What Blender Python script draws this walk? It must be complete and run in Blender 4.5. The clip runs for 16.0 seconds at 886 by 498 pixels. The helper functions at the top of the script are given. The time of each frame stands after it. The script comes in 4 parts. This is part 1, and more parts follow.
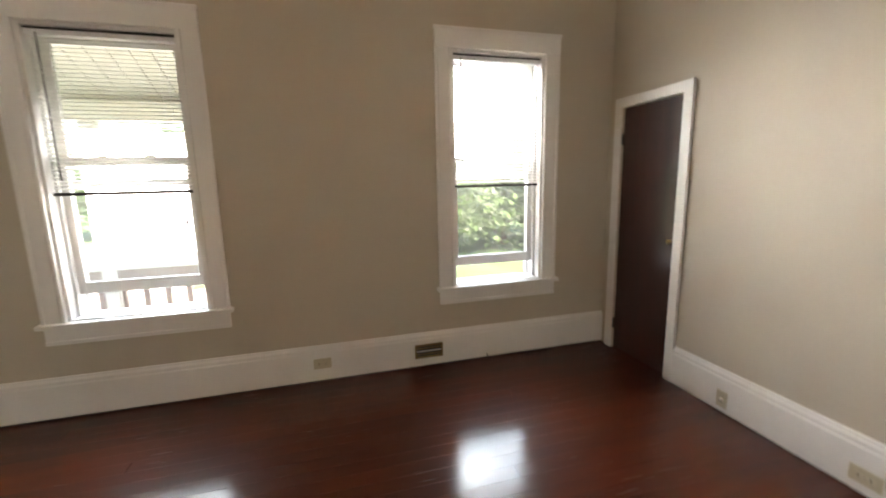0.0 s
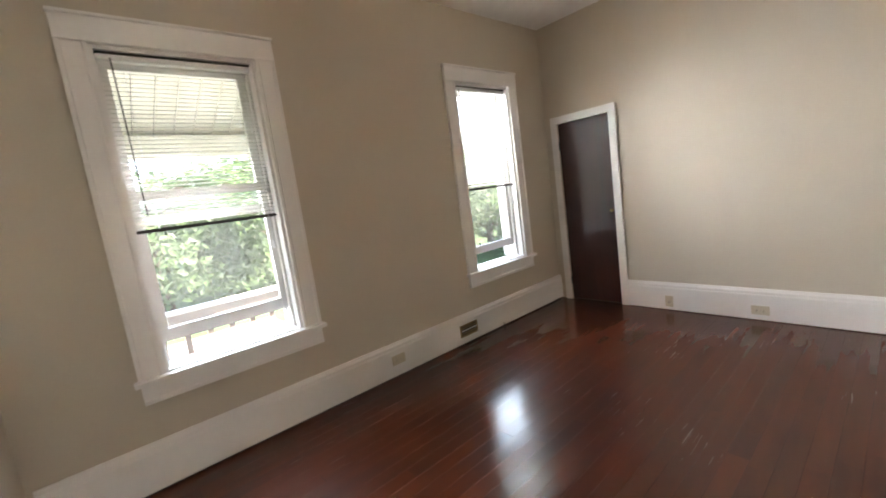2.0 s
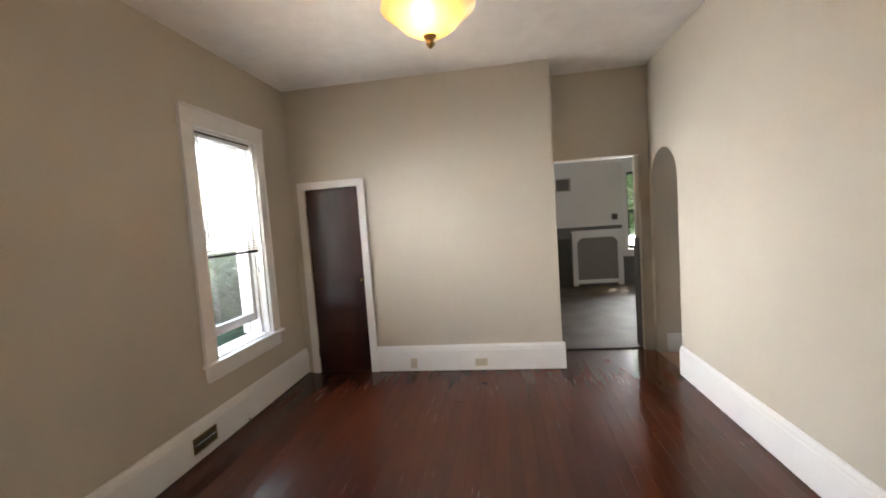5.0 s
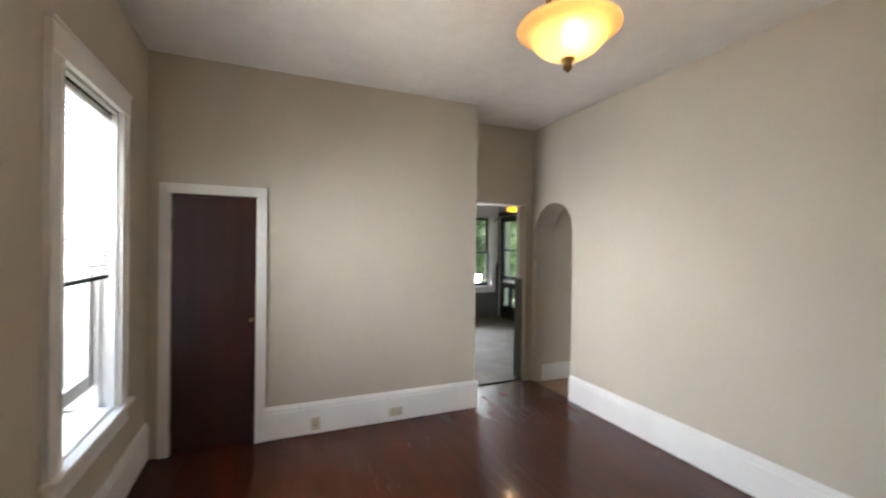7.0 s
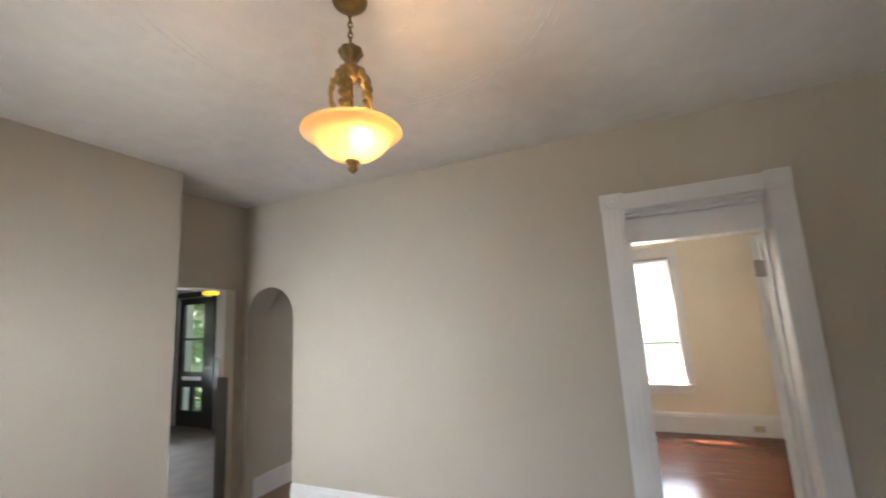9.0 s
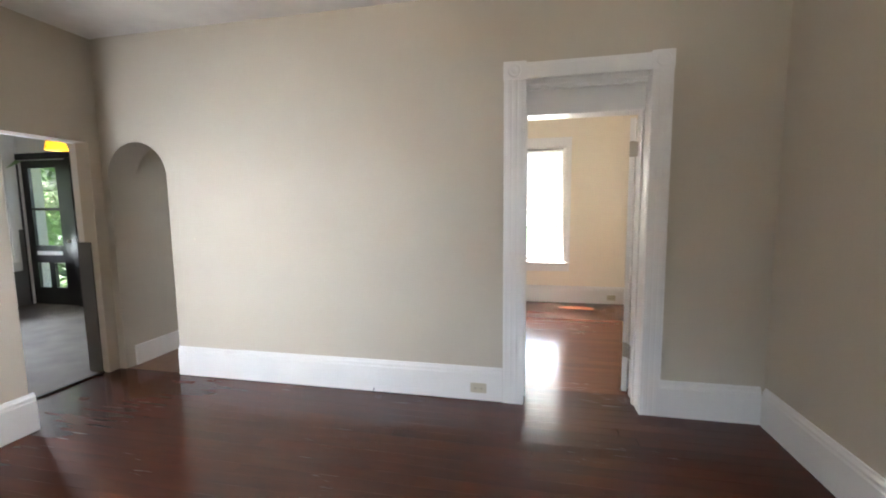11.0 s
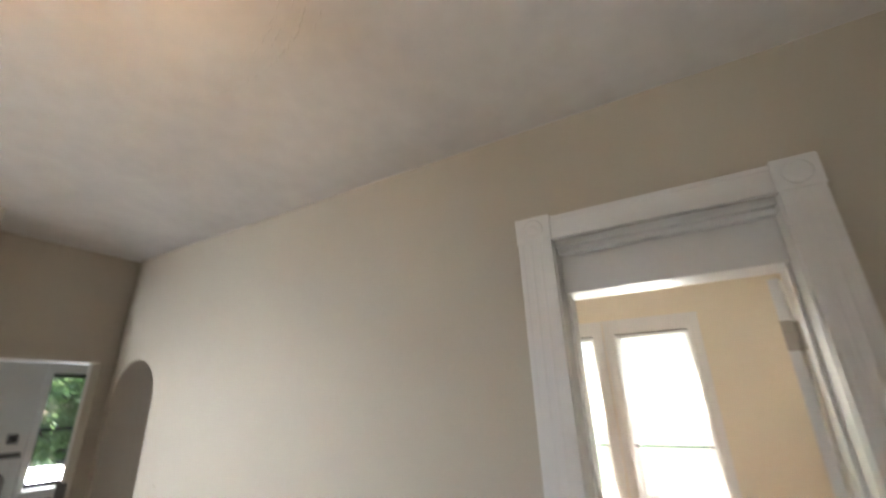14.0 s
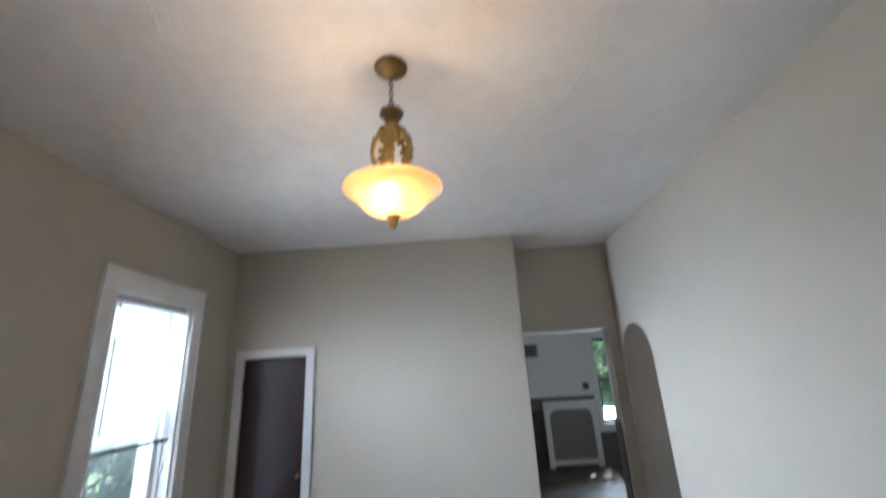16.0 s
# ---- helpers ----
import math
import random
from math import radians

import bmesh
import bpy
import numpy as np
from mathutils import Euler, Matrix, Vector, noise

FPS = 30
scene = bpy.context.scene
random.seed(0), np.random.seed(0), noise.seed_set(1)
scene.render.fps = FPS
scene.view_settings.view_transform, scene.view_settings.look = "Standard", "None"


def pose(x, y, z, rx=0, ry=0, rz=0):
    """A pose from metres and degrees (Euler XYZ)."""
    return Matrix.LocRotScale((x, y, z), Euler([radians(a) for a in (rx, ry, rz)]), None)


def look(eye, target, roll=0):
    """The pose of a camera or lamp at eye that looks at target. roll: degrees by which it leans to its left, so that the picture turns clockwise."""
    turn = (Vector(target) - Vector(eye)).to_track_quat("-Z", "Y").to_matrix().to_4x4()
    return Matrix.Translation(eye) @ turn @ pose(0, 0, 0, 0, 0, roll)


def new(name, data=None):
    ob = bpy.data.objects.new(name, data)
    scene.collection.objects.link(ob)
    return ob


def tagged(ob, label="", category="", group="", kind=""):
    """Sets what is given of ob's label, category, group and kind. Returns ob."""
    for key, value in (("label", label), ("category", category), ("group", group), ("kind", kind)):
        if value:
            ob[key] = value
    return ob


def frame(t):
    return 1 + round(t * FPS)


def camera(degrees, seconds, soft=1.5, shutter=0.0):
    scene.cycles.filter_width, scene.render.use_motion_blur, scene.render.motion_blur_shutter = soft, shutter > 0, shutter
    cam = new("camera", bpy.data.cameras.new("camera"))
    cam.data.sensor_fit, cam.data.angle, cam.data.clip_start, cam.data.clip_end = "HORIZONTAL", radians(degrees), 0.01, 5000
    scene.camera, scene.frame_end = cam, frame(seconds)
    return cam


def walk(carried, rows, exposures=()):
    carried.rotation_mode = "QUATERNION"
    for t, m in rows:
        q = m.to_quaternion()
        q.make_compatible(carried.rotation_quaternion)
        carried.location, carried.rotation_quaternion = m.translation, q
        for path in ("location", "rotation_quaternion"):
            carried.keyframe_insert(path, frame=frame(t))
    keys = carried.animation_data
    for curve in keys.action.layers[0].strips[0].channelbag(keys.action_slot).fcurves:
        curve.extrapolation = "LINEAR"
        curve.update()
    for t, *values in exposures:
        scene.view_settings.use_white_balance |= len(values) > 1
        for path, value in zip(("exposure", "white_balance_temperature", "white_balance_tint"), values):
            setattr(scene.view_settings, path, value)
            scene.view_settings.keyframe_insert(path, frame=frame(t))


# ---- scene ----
cam = camera(94.9, 16.0, soft=1.8, shutter=0.4)
PATH = [
    (0, (-2.126, -2.767, 1.362), (-1.597, -0.868, 1.022), -1.2),
    (0.5, (-2.613, -2.682, 1.311), (-1.735, -0.941, 0.867), -5.7),
    (1, (-3.062, -2.615, 1.339), (-2.016, -0.943, 1.005), -8.5),
    (1.5, (-3.443, -2.516, 1.345), (-2.05, -1.112, 1.049), -13.4),
    (2, (-3.797, -2.525, 1.307), (-2.507, -1.02, 1.039), -7.8),
    (2.5, (-4.042, -2.653, 1.302), (-2.608, -1.329, 0.868), -3.9),
    (3, (-4.117, -2.791, 1.293), (-2.712, -1.533, 0.626), -0.8),
    (3.5, (-4.037, -2.941, 1.362), (-2.278, -2.217, 0.743), 0.9),
    (4, (-3.969, -2.729, 1.398), (-2.089, -2.147, 1.042), -3.0),
    (6.5, (-3.475, -1.043, 1.513), (-1.521, -1.466, 1.468), -1.5),
    (7, (-3.358, -0.778, 1.49), (-1.518, -1.561, 1.48), 0.7),
    (7.5, (-3.32, -0.602, 1.623), (-1.73, -1.784, 1.896), 3.1),
    (8, (-3.207, -0.582, 1.643), (-1.785, -1.952, 1.96), -4.2),
    (8.5, (-3.079, -0.631, 1.634), (-1.923, -2.218, 2.012), -5.1),
    (9, (-3.013, -0.592, 1.605), (-2.22, -2.399, 1.93), -3.1),
    (11.5, (-3.16, -0.716, 1.387), (-2.908, -2.684, 1.139), -0.5),
    (12, (-3.254, -0.869, 1.426), (-3.281, -2.859, 1.226), -0.6),
    (12.5, (-3.294, -1.115, 1.452), (-3.393, -3.1, 1.223), 0.7),
    (13, (-3.369, -1.401, 1.446), (-3.0, -3.358, 1.257), -0.9),
    (13.5, (-3.415, -1.63, 1.52), (-2.656, -3.475, 1.66), -1.1),
    (14, (-3.434, -1.861, 1.63), (-2.533, -3.51, 2.314), -2.0),
    (14.5, (-3.515, -2.077, 1.753), (-2.322, -3.329, 2.758), -7.7),
    (15, (-3.579, -2.27, 1.78), (-2.009, -2.957, 2.815), -7.2),
    (15.5, (-3.566, -2.156, 1.761), (-1.872, -2.278, 2.817), -5.1),
    (16, (-3.544, -2.027, 1.623), (-1.635, -1.961, 2.215), -3.3),
]
walk(cam, [(t, look(eye, target, roll)) for t, eye, target, roll in PATH],
     exposures=[(0.0, 3.75, 7400, 15), (1.0, 3.75, 7300, 15), (2.0, 3.87, 6900, 15), (2.5, 3.82, 6700, 15), (3.0, 3.8, 6700, 15), (3.5, 3.75, 6900, 15), (4.0, 3.95, 7100, 16), (6.5, 3.6, 6600, 13), (7.0, 3.6, 6600, 13), (8.5, 3.5, 6500, 14), (9.0, 3.4, 6500, 15), (11.5, 3.9, 6300, 14), (12.0, 3.8, 6500, 15), (13.0, 3.85, 6500, 14), (13.5, 3.65, 6600, 14), (14.5, 3.53, 6300, 13), (15.0, 3.55, 6000, 13), (15.5, 3.6, 5800, 11), (16.0, 3.45, 5400, 10)])

# ---- world, sun, lamps ----
CEIL = 2.885
LAMP = (-2.13, -1.80)
SUN_WAY = Vector((-0.40, 0.34, -0.85)).normalized()
world = bpy.data.worlds.new("sky")
scene.world = world
world.use_nodes = True
sky = world.node_tree.nodes.new("ShaderNodeTexSky")
sky.sky_type = "NISHITA"
sky.sun_disc = False
sky.sun_elevation = math.asin(-SUN_WAY.z)
sky.sun_rotation = math.atan2(-SUN_WAY.x, -SUN_WAY.y)
sky.dust_density = 2.0
world.node_tree.nodes["Background"].inputs["Strength"].default_value = 0.095
world.node_tree.links.new(sky.outputs["Color"], world.node_tree.nodes["Background"].inputs["Color"])
sun_data = bpy.data.lights.new("sun", "SUN")
sun_data.energy, sun_data.angle, sun_data.color = 3.7, radians(0.6), (1.0, 0.93, 0.82)
sun = new("sun", sun_data)
sun.matrix_world = look((0, 0, 30), Vector((0, 0, 30)) + SUN_WAY)


def bulb(name, place, watts, colour, radius=0.035):
    data = bpy.data.lights.new(name, "POINT")
    data.energy, data.color, data.shadow_soft_size = watts, colour, radius
    ob = new(name, data)
    ob.location = place
    return ob


bulb("bulb", (LAMP[0] - 0.05, LAMP[1] + 0.015, 2.275), 1.1, (1.0, 0.67, 0.40), 0.05)


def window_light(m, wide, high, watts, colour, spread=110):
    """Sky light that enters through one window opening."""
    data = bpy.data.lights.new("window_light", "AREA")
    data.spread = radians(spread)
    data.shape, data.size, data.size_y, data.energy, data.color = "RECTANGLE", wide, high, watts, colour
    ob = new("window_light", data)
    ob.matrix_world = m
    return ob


def toward(place, azimuth, rise):
    """A lamp's pose that faces azimuth (degrees from south towards west) and rise (degrees above level)."""
    a, e = radians(azimuth), radians(rise)
    way = Vector((-math.sin(a) * math.cos(e), -math.cos(a) * math.cos(e), math.sin(e)))
    return look(place, Vector(place) + way)


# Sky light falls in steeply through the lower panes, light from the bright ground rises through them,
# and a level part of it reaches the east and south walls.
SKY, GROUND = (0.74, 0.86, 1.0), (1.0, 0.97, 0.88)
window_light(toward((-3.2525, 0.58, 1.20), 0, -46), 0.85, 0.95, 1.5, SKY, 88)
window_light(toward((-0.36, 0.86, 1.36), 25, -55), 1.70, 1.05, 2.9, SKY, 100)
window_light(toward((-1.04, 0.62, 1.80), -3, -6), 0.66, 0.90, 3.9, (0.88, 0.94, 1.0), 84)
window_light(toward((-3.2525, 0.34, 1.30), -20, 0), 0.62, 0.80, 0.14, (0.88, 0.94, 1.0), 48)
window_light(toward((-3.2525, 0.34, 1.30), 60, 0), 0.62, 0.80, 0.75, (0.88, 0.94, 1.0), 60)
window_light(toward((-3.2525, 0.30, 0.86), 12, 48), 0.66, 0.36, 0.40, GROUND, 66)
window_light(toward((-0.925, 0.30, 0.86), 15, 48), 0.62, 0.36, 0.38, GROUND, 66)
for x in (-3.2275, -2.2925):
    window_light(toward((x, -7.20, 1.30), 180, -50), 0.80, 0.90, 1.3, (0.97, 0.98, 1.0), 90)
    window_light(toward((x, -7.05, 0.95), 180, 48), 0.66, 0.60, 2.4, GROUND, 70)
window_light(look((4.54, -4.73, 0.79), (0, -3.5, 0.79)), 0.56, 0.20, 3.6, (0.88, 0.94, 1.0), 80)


# ---- materials ----
def material(name, colour, rough=0.5, metal=0.0, vary=0.08, scale=3.0, fine=60.0, bump=0.05, coat=0.0, coat_rough=0.1, coat_ior=1.5, random_vary=0.0, stretch=(1, 1, 1), transmission=0.0, specular=0.5):
    """Base colour with broad and fine variation, fine relief, and a tone of its own for each piece."""
    m = bpy.data.materials.new(name)
    m.use_nodes = True
    nt = m.node_tree
    n, link = nt.nodes, nt.links.new
    b = n["Principled BSDF"]
    b.inputs["Roughness"].default_value = rough
    b.inputs["Metallic"].default_value = metal
    b.inputs["Specular IOR Level"].default_value = specular
    b.inputs["Coat Weight"].default_value = coat
    b.inputs["Coat Roughness"].default_value = coat_rough
    b.inputs["Coat IOR"].default_value = coat_ior
    b.inputs["Transmission Weight"].default_value = transmission
    co = n.new("ShaderNodeTexCoord")
    mp = n.new("ShaderNodeMapping")
    mp.inputs["Scale"].default_value = stretch
    link(co.outputs["Object"], mp.inputs["Vector"])
    info = n.new("ShaderNodeObjectInfo")
    shift = n.new("ShaderNodeVectorMath")
    shift.operation = "ADD"
    link(mp.outputs["Vector"], shift.inputs[0])
    comb = n.new("ShaderNodeMath")
    comb.operation = "MULTIPLY"
    comb.inputs[1].default_value = 37.0 if random_vary else 0.0
    link(info.outputs["Random"], comb.inputs[0])
    link(comb.outputs[0], shift.inputs[1])
    big = n.new("ShaderNodeTexNoise")
    big.inputs["Scale"].default_value = scale
    big.inputs["Detail"].default_value = 4
    small = n.new("ShaderNodeTexNoise")
    small.inputs["Scale"].default_value = fine
    small.inputs["Detail"].default_value = 6
    for t in (big, small):
        link(shift.outputs[0], t.inputs["Vector"])
    add = n.new("ShaderNodeMath")
    add.operation = "ADD"
    link(big.outputs["Fac"], add.inputs[0])
    half = n.new("ShaderNodeMath")
    half.operation = "MULTIPLY"
    half.inputs[1].default_value = 0.5
    link(small.outputs["Fac"], half.inputs[0])
    link(half.outputs[0], add.inputs[1])
    add2 = n.new("ShaderNodeMath")
    add2.operation = "MULTIPLY_ADD"
    add2.inputs[1].default_value = random_vary
    link(info.outputs["Random"], add2.inputs[0])
    link(add.outputs[0], add2.inputs[2])
    ramp = n.new("ShaderNodeMapRange")
    ramp.inputs["From Min"].default_value = 0.45
    ramp.inputs["From Max"].default_value = 1.05 + random_vary
    ramp.inputs["To Min"].default_value = 1.0 - vary
    ramp.inputs["To Max"].default_value = 1.0 + vary
    link(add2.outputs[0], ramp.inputs["Value"])
    tint = n.new("ShaderNodeVectorMath")
    tint.operation = "SCALE"
    tint.inputs[0].default_value = colour
    link(ramp.outputs[0], tint.inputs["Scale"])
    link(tint.outputs[0], b.inputs["Base Color"])
    if bump:
        bp = n.new("ShaderNodeBump")
        bp.inputs["Strength"].default_value = bump
        bp.inputs["Distance"].default_value = 0.01
        link(add.outputs[0], bp.inputs["Height"])
        link(bp.outputs[0], b.inputs["Normal"])
        if coat:
            link(bp.outputs[0], b.inputs["Coat Normal"])
    return m


M_WALL = material("beige_wall_paint", (0.55, 0.50, 0.415), 0.8, specular=0.2, vary=0.035, scale=1.2, fine=90, bump=0.06)
# The beige wall paint again, with the far room's warm bounce light in its colour.
M_WALL_LIT = material("lit_wall_paint", (0.84, 0.765, 0.635), 0.8, specular=0.2, vary=0.035, scale=1.2, fine=90, bump=0.06)
M_CEIL = material("ceiling_paint", (0.80, 0.785, 0.765), 0.8, specular=0.2, vary=0.10, scale=1.3, fine=9, bump=0.10)
M_TRIM = material("white_gloss_paint", (0.80, 0.79, 0.77), 0.32, vary=0.03, scale=4, fine=50, bump=0.05)
M_VINYL = material("white_vinyl", (0.80, 0.81, 0.82), 0.4, vary=0.02, bump=0.0)
M_BOARD = material("red_brown_floor_board", (0.055, 0.0090, 0.0018), 0.5, specular=0.06, vary=0.45, scale=1.1, fine=12, bump=0.005, coat=1.0, coat_ior=1.43, coat_rough=0.09, random_vary=0.03, stretch=(0.25, 1.6, 1.6))


def scuff(m):
    """Fine scratches along the boards, crowded in worn patches, and duller areas in the varnish."""
    n, link = m.node_tree.nodes, m.node_tree.links.new
    b = n["Principled BSDF"]
    geo = n.new("ShaderNodeNewGeometry")

    def mask(stretch, scale, low, high, amount, turn):
        mp = n.new("ShaderNodeMapping")
        mp.inputs["Scale"].default_value = stretch
        mp.inputs["Rotation"].default_value = (0, 0, turn)
        link(geo.outputs["Position"], mp.inputs["Vector"])
        t = n.new("ShaderNodeTexNoise")
        t.inputs["Scale"].default_value = scale
        t.inputs["Detail"].default_value = 3
        link(mp.outputs["Vector"], t.inputs["Vector"])
        q = n.new("ShaderNodeMapRange")
        q.inputs["From Min"].default_value, q.inputs["From Max"].default_value = low, high
        q.inputs["To Max"].default_value = amount
        link(t.outputs["Fac"], q.inputs["Value"])
        return q.outputs[0]

    def join(kind, one, two):
        q = n.new("ShaderNodeMath")
        q.operation = kind
        for slot, value in enumerate((one, two)):
            if isinstance(value, float):
                q.inputs[slot].default_value = value
            else:
                link(value, q.inputs[slot])
        return q.outputs[0]

    scratches = join("MULTIPLY", mask((4.0, 85, 1), 1.0, 0.62, 0.70, 0.40, 0.05), mask((1.1, 1.3, 1), 1.4, 0.52, 0.66, 1.0, 0.9))
    dull = mask((1, 1.6, 1), 1.6, 0.45, 0.75, 0.07, 0.4)
    link(join("ADD", join("ADD", scratches, dull), 0.135), b.inputs["Coat Roughness"])


scuff(M_BOARD)
# Same boards for the far room, its stronger light put into a brighter colour.
M_BOARD_LIT = material("lit_floor_board", (0.115, 0.029, 0.010), 0.5, specular=0.06, vary=0.4, scale=1.8, fine=24, bump=0.02, coat=1.0, coat_ior=1.43, coat_rough=0.11, random_vary=0.12, stretch=(0.25, 1.6, 1.6))
scuff(M_BOARD_LIT)
M_GAP = material("dark_floor_joint", (0.02, 0.006, 0.004), 0.6)
M_DOOR = material("dark_stained_door", (0.034, 0.0070, 0.0045), 0.4, specular=0.3, vary=0.45, scale=2.5, fine=40, bump=0.06, coat=0.6, coat_rough=0.2, stretch=(3, 3, 0.25))
M_IVORY = material("ivory_plate", (0.55, 0.50, 0.38), 0.4, vary=0.03, bump=0.0)
M_SLOT = material("dark_slot", (0.03, 0.027, 0.024), 0.6, vary=0.1, bump=0.0)
M_BRONZE = material("aged_bronze", (0.24, 0.165, 0.065), 0.42, metal=0.7, vary=0.45, scale=14, fine=80, bump=0.3)
M_GOLD = material("gilded_leaf", (0.33, 0.24, 0.085), 0.4, metal=0.6, vary=0.35, scale=20, fine=90, bump=0.3)
M_STEEL = material("dull_steel", (0.42, 0.38, 0.33), 0.38, metal=0.9, vary=0.15, bump=0.05)
M_CARPET = material("worn_brown_carpet", (0.098, 0.080, 0.062), 0.75, vary=0.4, scale=3.5, fine=120, bump=0.4)
M_GREY = material("grey_wainscot_paint", (0.125, 0.12, 0.115), 0.5, vary=0.06, scale=2, fine=60, bump=0.05)
M_WHITEWALL = material("white_wall_paint", (0.78, 0.77, 0.74), 0.6, vary=0.03, scale=1.5, fine=80, bump=0.05)
M_BLACK = material("black_door_paint", (0.012, 0.011, 0.012), 0.3, vary=0.2, bump=0.03)
M_TAN = material("tan_wood", (0.22, 0.125, 0.07), 0.4, vary=0.3, scale=2, fine=30, bump=0.04, stretch=(1, 0.2, 1))
M_PORCH = material("cream_porch_paint", (0.74, 0.72, 0.65), 0.6, vary=0.06, bump=0.05)
# Weathered handrail colour, which also holds the balusters' backlit darkness.
M_RAIL = material("weathered_backlit_rail_paint", (0.38, 0.31, 0.28), 0.6, vary=0.12, bump=0.1)
M_SIDING = material("grey_siding", (0.17, 0.16, 0.158), 0.6, vary=0.04, bump=0.03)
M_GRASS = material("lawn", (0.045, 0.08, 0.03), 0.95, vary=0.4, scale=0.8, fine=30, bump=0.4)
M_PAVE = material("pale_concrete", (0.32, 0.305, 0.28), 0.9, vary=0.1, scale=1, fine=40, bump=0.15)
M_BARK = material("bark", (0.09, 0.065, 0.045), 0.9, vary=0.3, scale=6, fine=40, bump=0.6)
M_LEAF = material("leaf", (0.075, 0.100, 0.060), 0.5, vary=0.35, scale=1.2, fine=8, bump=0.0)
M_PANEL = material("grey_panel", (0.24, 0.225, 0.195), 0.5, vary=0.05, bump=0.03)
M_ROOF = material("roof_shingle", (0.12, 0.11, 0.10), 0.9, vary=0.2, bump=0.2)


def leafy(m, glow):
    """Lets sunlight glow through thin leaves."""
    n, link = m.node_tree.nodes, m.node_tree.links.new
    t = n.new("ShaderNodeBsdfTranslucent")
    t.inputs["Color"].default_value = (*glow, 1)
    ms = n.new("ShaderNodeMixShader")
    ms.inputs[0].default_value = 0.45
    link(n["Principled BSDF"].outputs[0], ms.inputs[1])
    link(t.outputs[0], ms.inputs[2])
    link(ms.outputs[0], n["Material Output"].inputs["Surface"])


leafy(M_LEAF, (0.18, 0.29, 0.12))
# Leaf copy for the east trees, sunlight put into its brighter green.
M_LEAF_LIT = material("sunlit_leaf", (0.11, 0.16, 0.075), 0.5, vary=0.3, scale=1.2, fine=8, bump=0.0)
leafy(M_LEAF_LIT, (0.42, 0.62, 0.30))


def glass_material(name, haze_share):
    m = bpy.data.materials.new(name)
    m.use_nodes = True
    b = m.node_tree.nodes["Principled BSDF"]
    b.inputs["Roughness"].default_value = 0.0
    b.inputs["IOR"].default_value = 1.45
    b.inputs["Transmission Weight"].default_value = 1.0
    b.inputs["Base Color"].default_value = (0.97, 0.99, 0.98, 1)
    n, link = m.node_tree.nodes, m.node_tree.links.new
    # A small translucent white share imitates veiling glare over the view outside.
    haze = n.new("ShaderNodeBsdfTranslucent")
    haze.inputs["Color"].default_value = (0.8, 0.82, 0.8, 1)
    ms = n.new("ShaderNodeMixShader")
    ms.inputs[0].default_value = haze_share
    link(b.outputs[0], ms.inputs[1])
    link(haze.outputs[0], ms.inputs[2])
    link(ms.outputs[0], n["Material Output"].inputs["Surface"])
    return m


M_GLASS = glass_material("window_glass", 0.012)
M_CLEAR = glass_material("door_glass", 0.004)


def shade_material(name, colour, glow, strength):
    """Frosted amber glass, lit from inside by the bulb."""
    m = bpy.data.materials.new(name)
    m.use_nodes = True
    n, link = m.node_tree.nodes, m.node_tree.links.new
    b = n["Principled BSDF"]
    b.inputs["Roughness"].default_value = 0.35
    noise_tex = n.new("ShaderNodeTexNoise")
    noise_tex.inputs["Scale"].default_value = 9
    noise_tex.inputs["Detail"].default_value = 5
    co = n.new("ShaderNodeTexCoord")
    link(co.outputs["Object"], noise_tex.inputs["Vector"])
    mix = n.new("ShaderNodeMix")
    mix.data_type = "RGBA"
    mix.inputs["A"].default_value = (*[c * 0.7 for c in colour], 1)
    mix.inputs["B"].default_value = (*colour, 1)
    link(noise_tex.outputs["Fac"], mix.inputs["Factor"])
    link(mix.outputs["Result"], b.inputs["Base Color"])
    b.inputs["Emission Color"].default_value = (*glow, 1)
    b.inputs["Emission Strength"].default_value = strength
    trans = n.new("ShaderNodeBsdfTranslucent")
    link(mix.outputs["Result"], trans.inputs["Color"])
    clear = n.new("ShaderNodeBsdfRefraction")
    clear.inputs["IOR"].default_value = 1.02
    clear.inputs["Roughness"].default_value = 0.62
    link(mix.outputs["Result"], clear.inputs["Color"])
    inner = n.new("ShaderNodeMixShader")
    inner.inputs[0].default_value = 0.5
    link(trans.outputs[0], inner.inputs[1])
    link(clear.outputs[0], inner.inputs[2])
    ms = n.new("ShaderNodeMixShader")
    ms.inputs[0].default_value = 0.6
    link(b.outputs[0], ms.inputs[1])
    link(inner.outputs[0], ms.inputs[2])
    link(ms.outputs[0], n["Material Output"].inputs["Surface"])
    return m


M_SHADE = shade_material("amber_glass", (0.90, 0.73, 0.46), (1.0, 0.6, 0.2), 0.004)
M_YELLOW = shade_material("yellow_glass", (0.9, 0.62, 0.10), (1.0, 0.66, 0.05), 0.035)


def slat_material():
    m = bpy.data.materials.new("white_blind_slat")
    m.use_nodes = True
    n, link = m.node_tree.nodes, m.node_tree.links.new
    b = n["Principled BSDF"]
    b.inputs["Base Color"].default_value = (0.82, 0.82, 0.79, 1)
    b.inputs["Roughness"].default_value = 0.45
    trans = n.new("ShaderNodeBsdfTranslucent")
    trans.inputs["Color"].default_value = (0.8, 0.79, 0.74, 1)
    ms = n.new("ShaderNodeMixShader")
    ms.inputs[0].default_value = 0.05
    link(b.outputs[0], ms.inputs[1])
    link(trans.outputs[0], ms.inputs[2])
    link(ms.outputs[0], n["Material Output"].inputs["Surface"])
    return m


M_SLAT = slat_material()


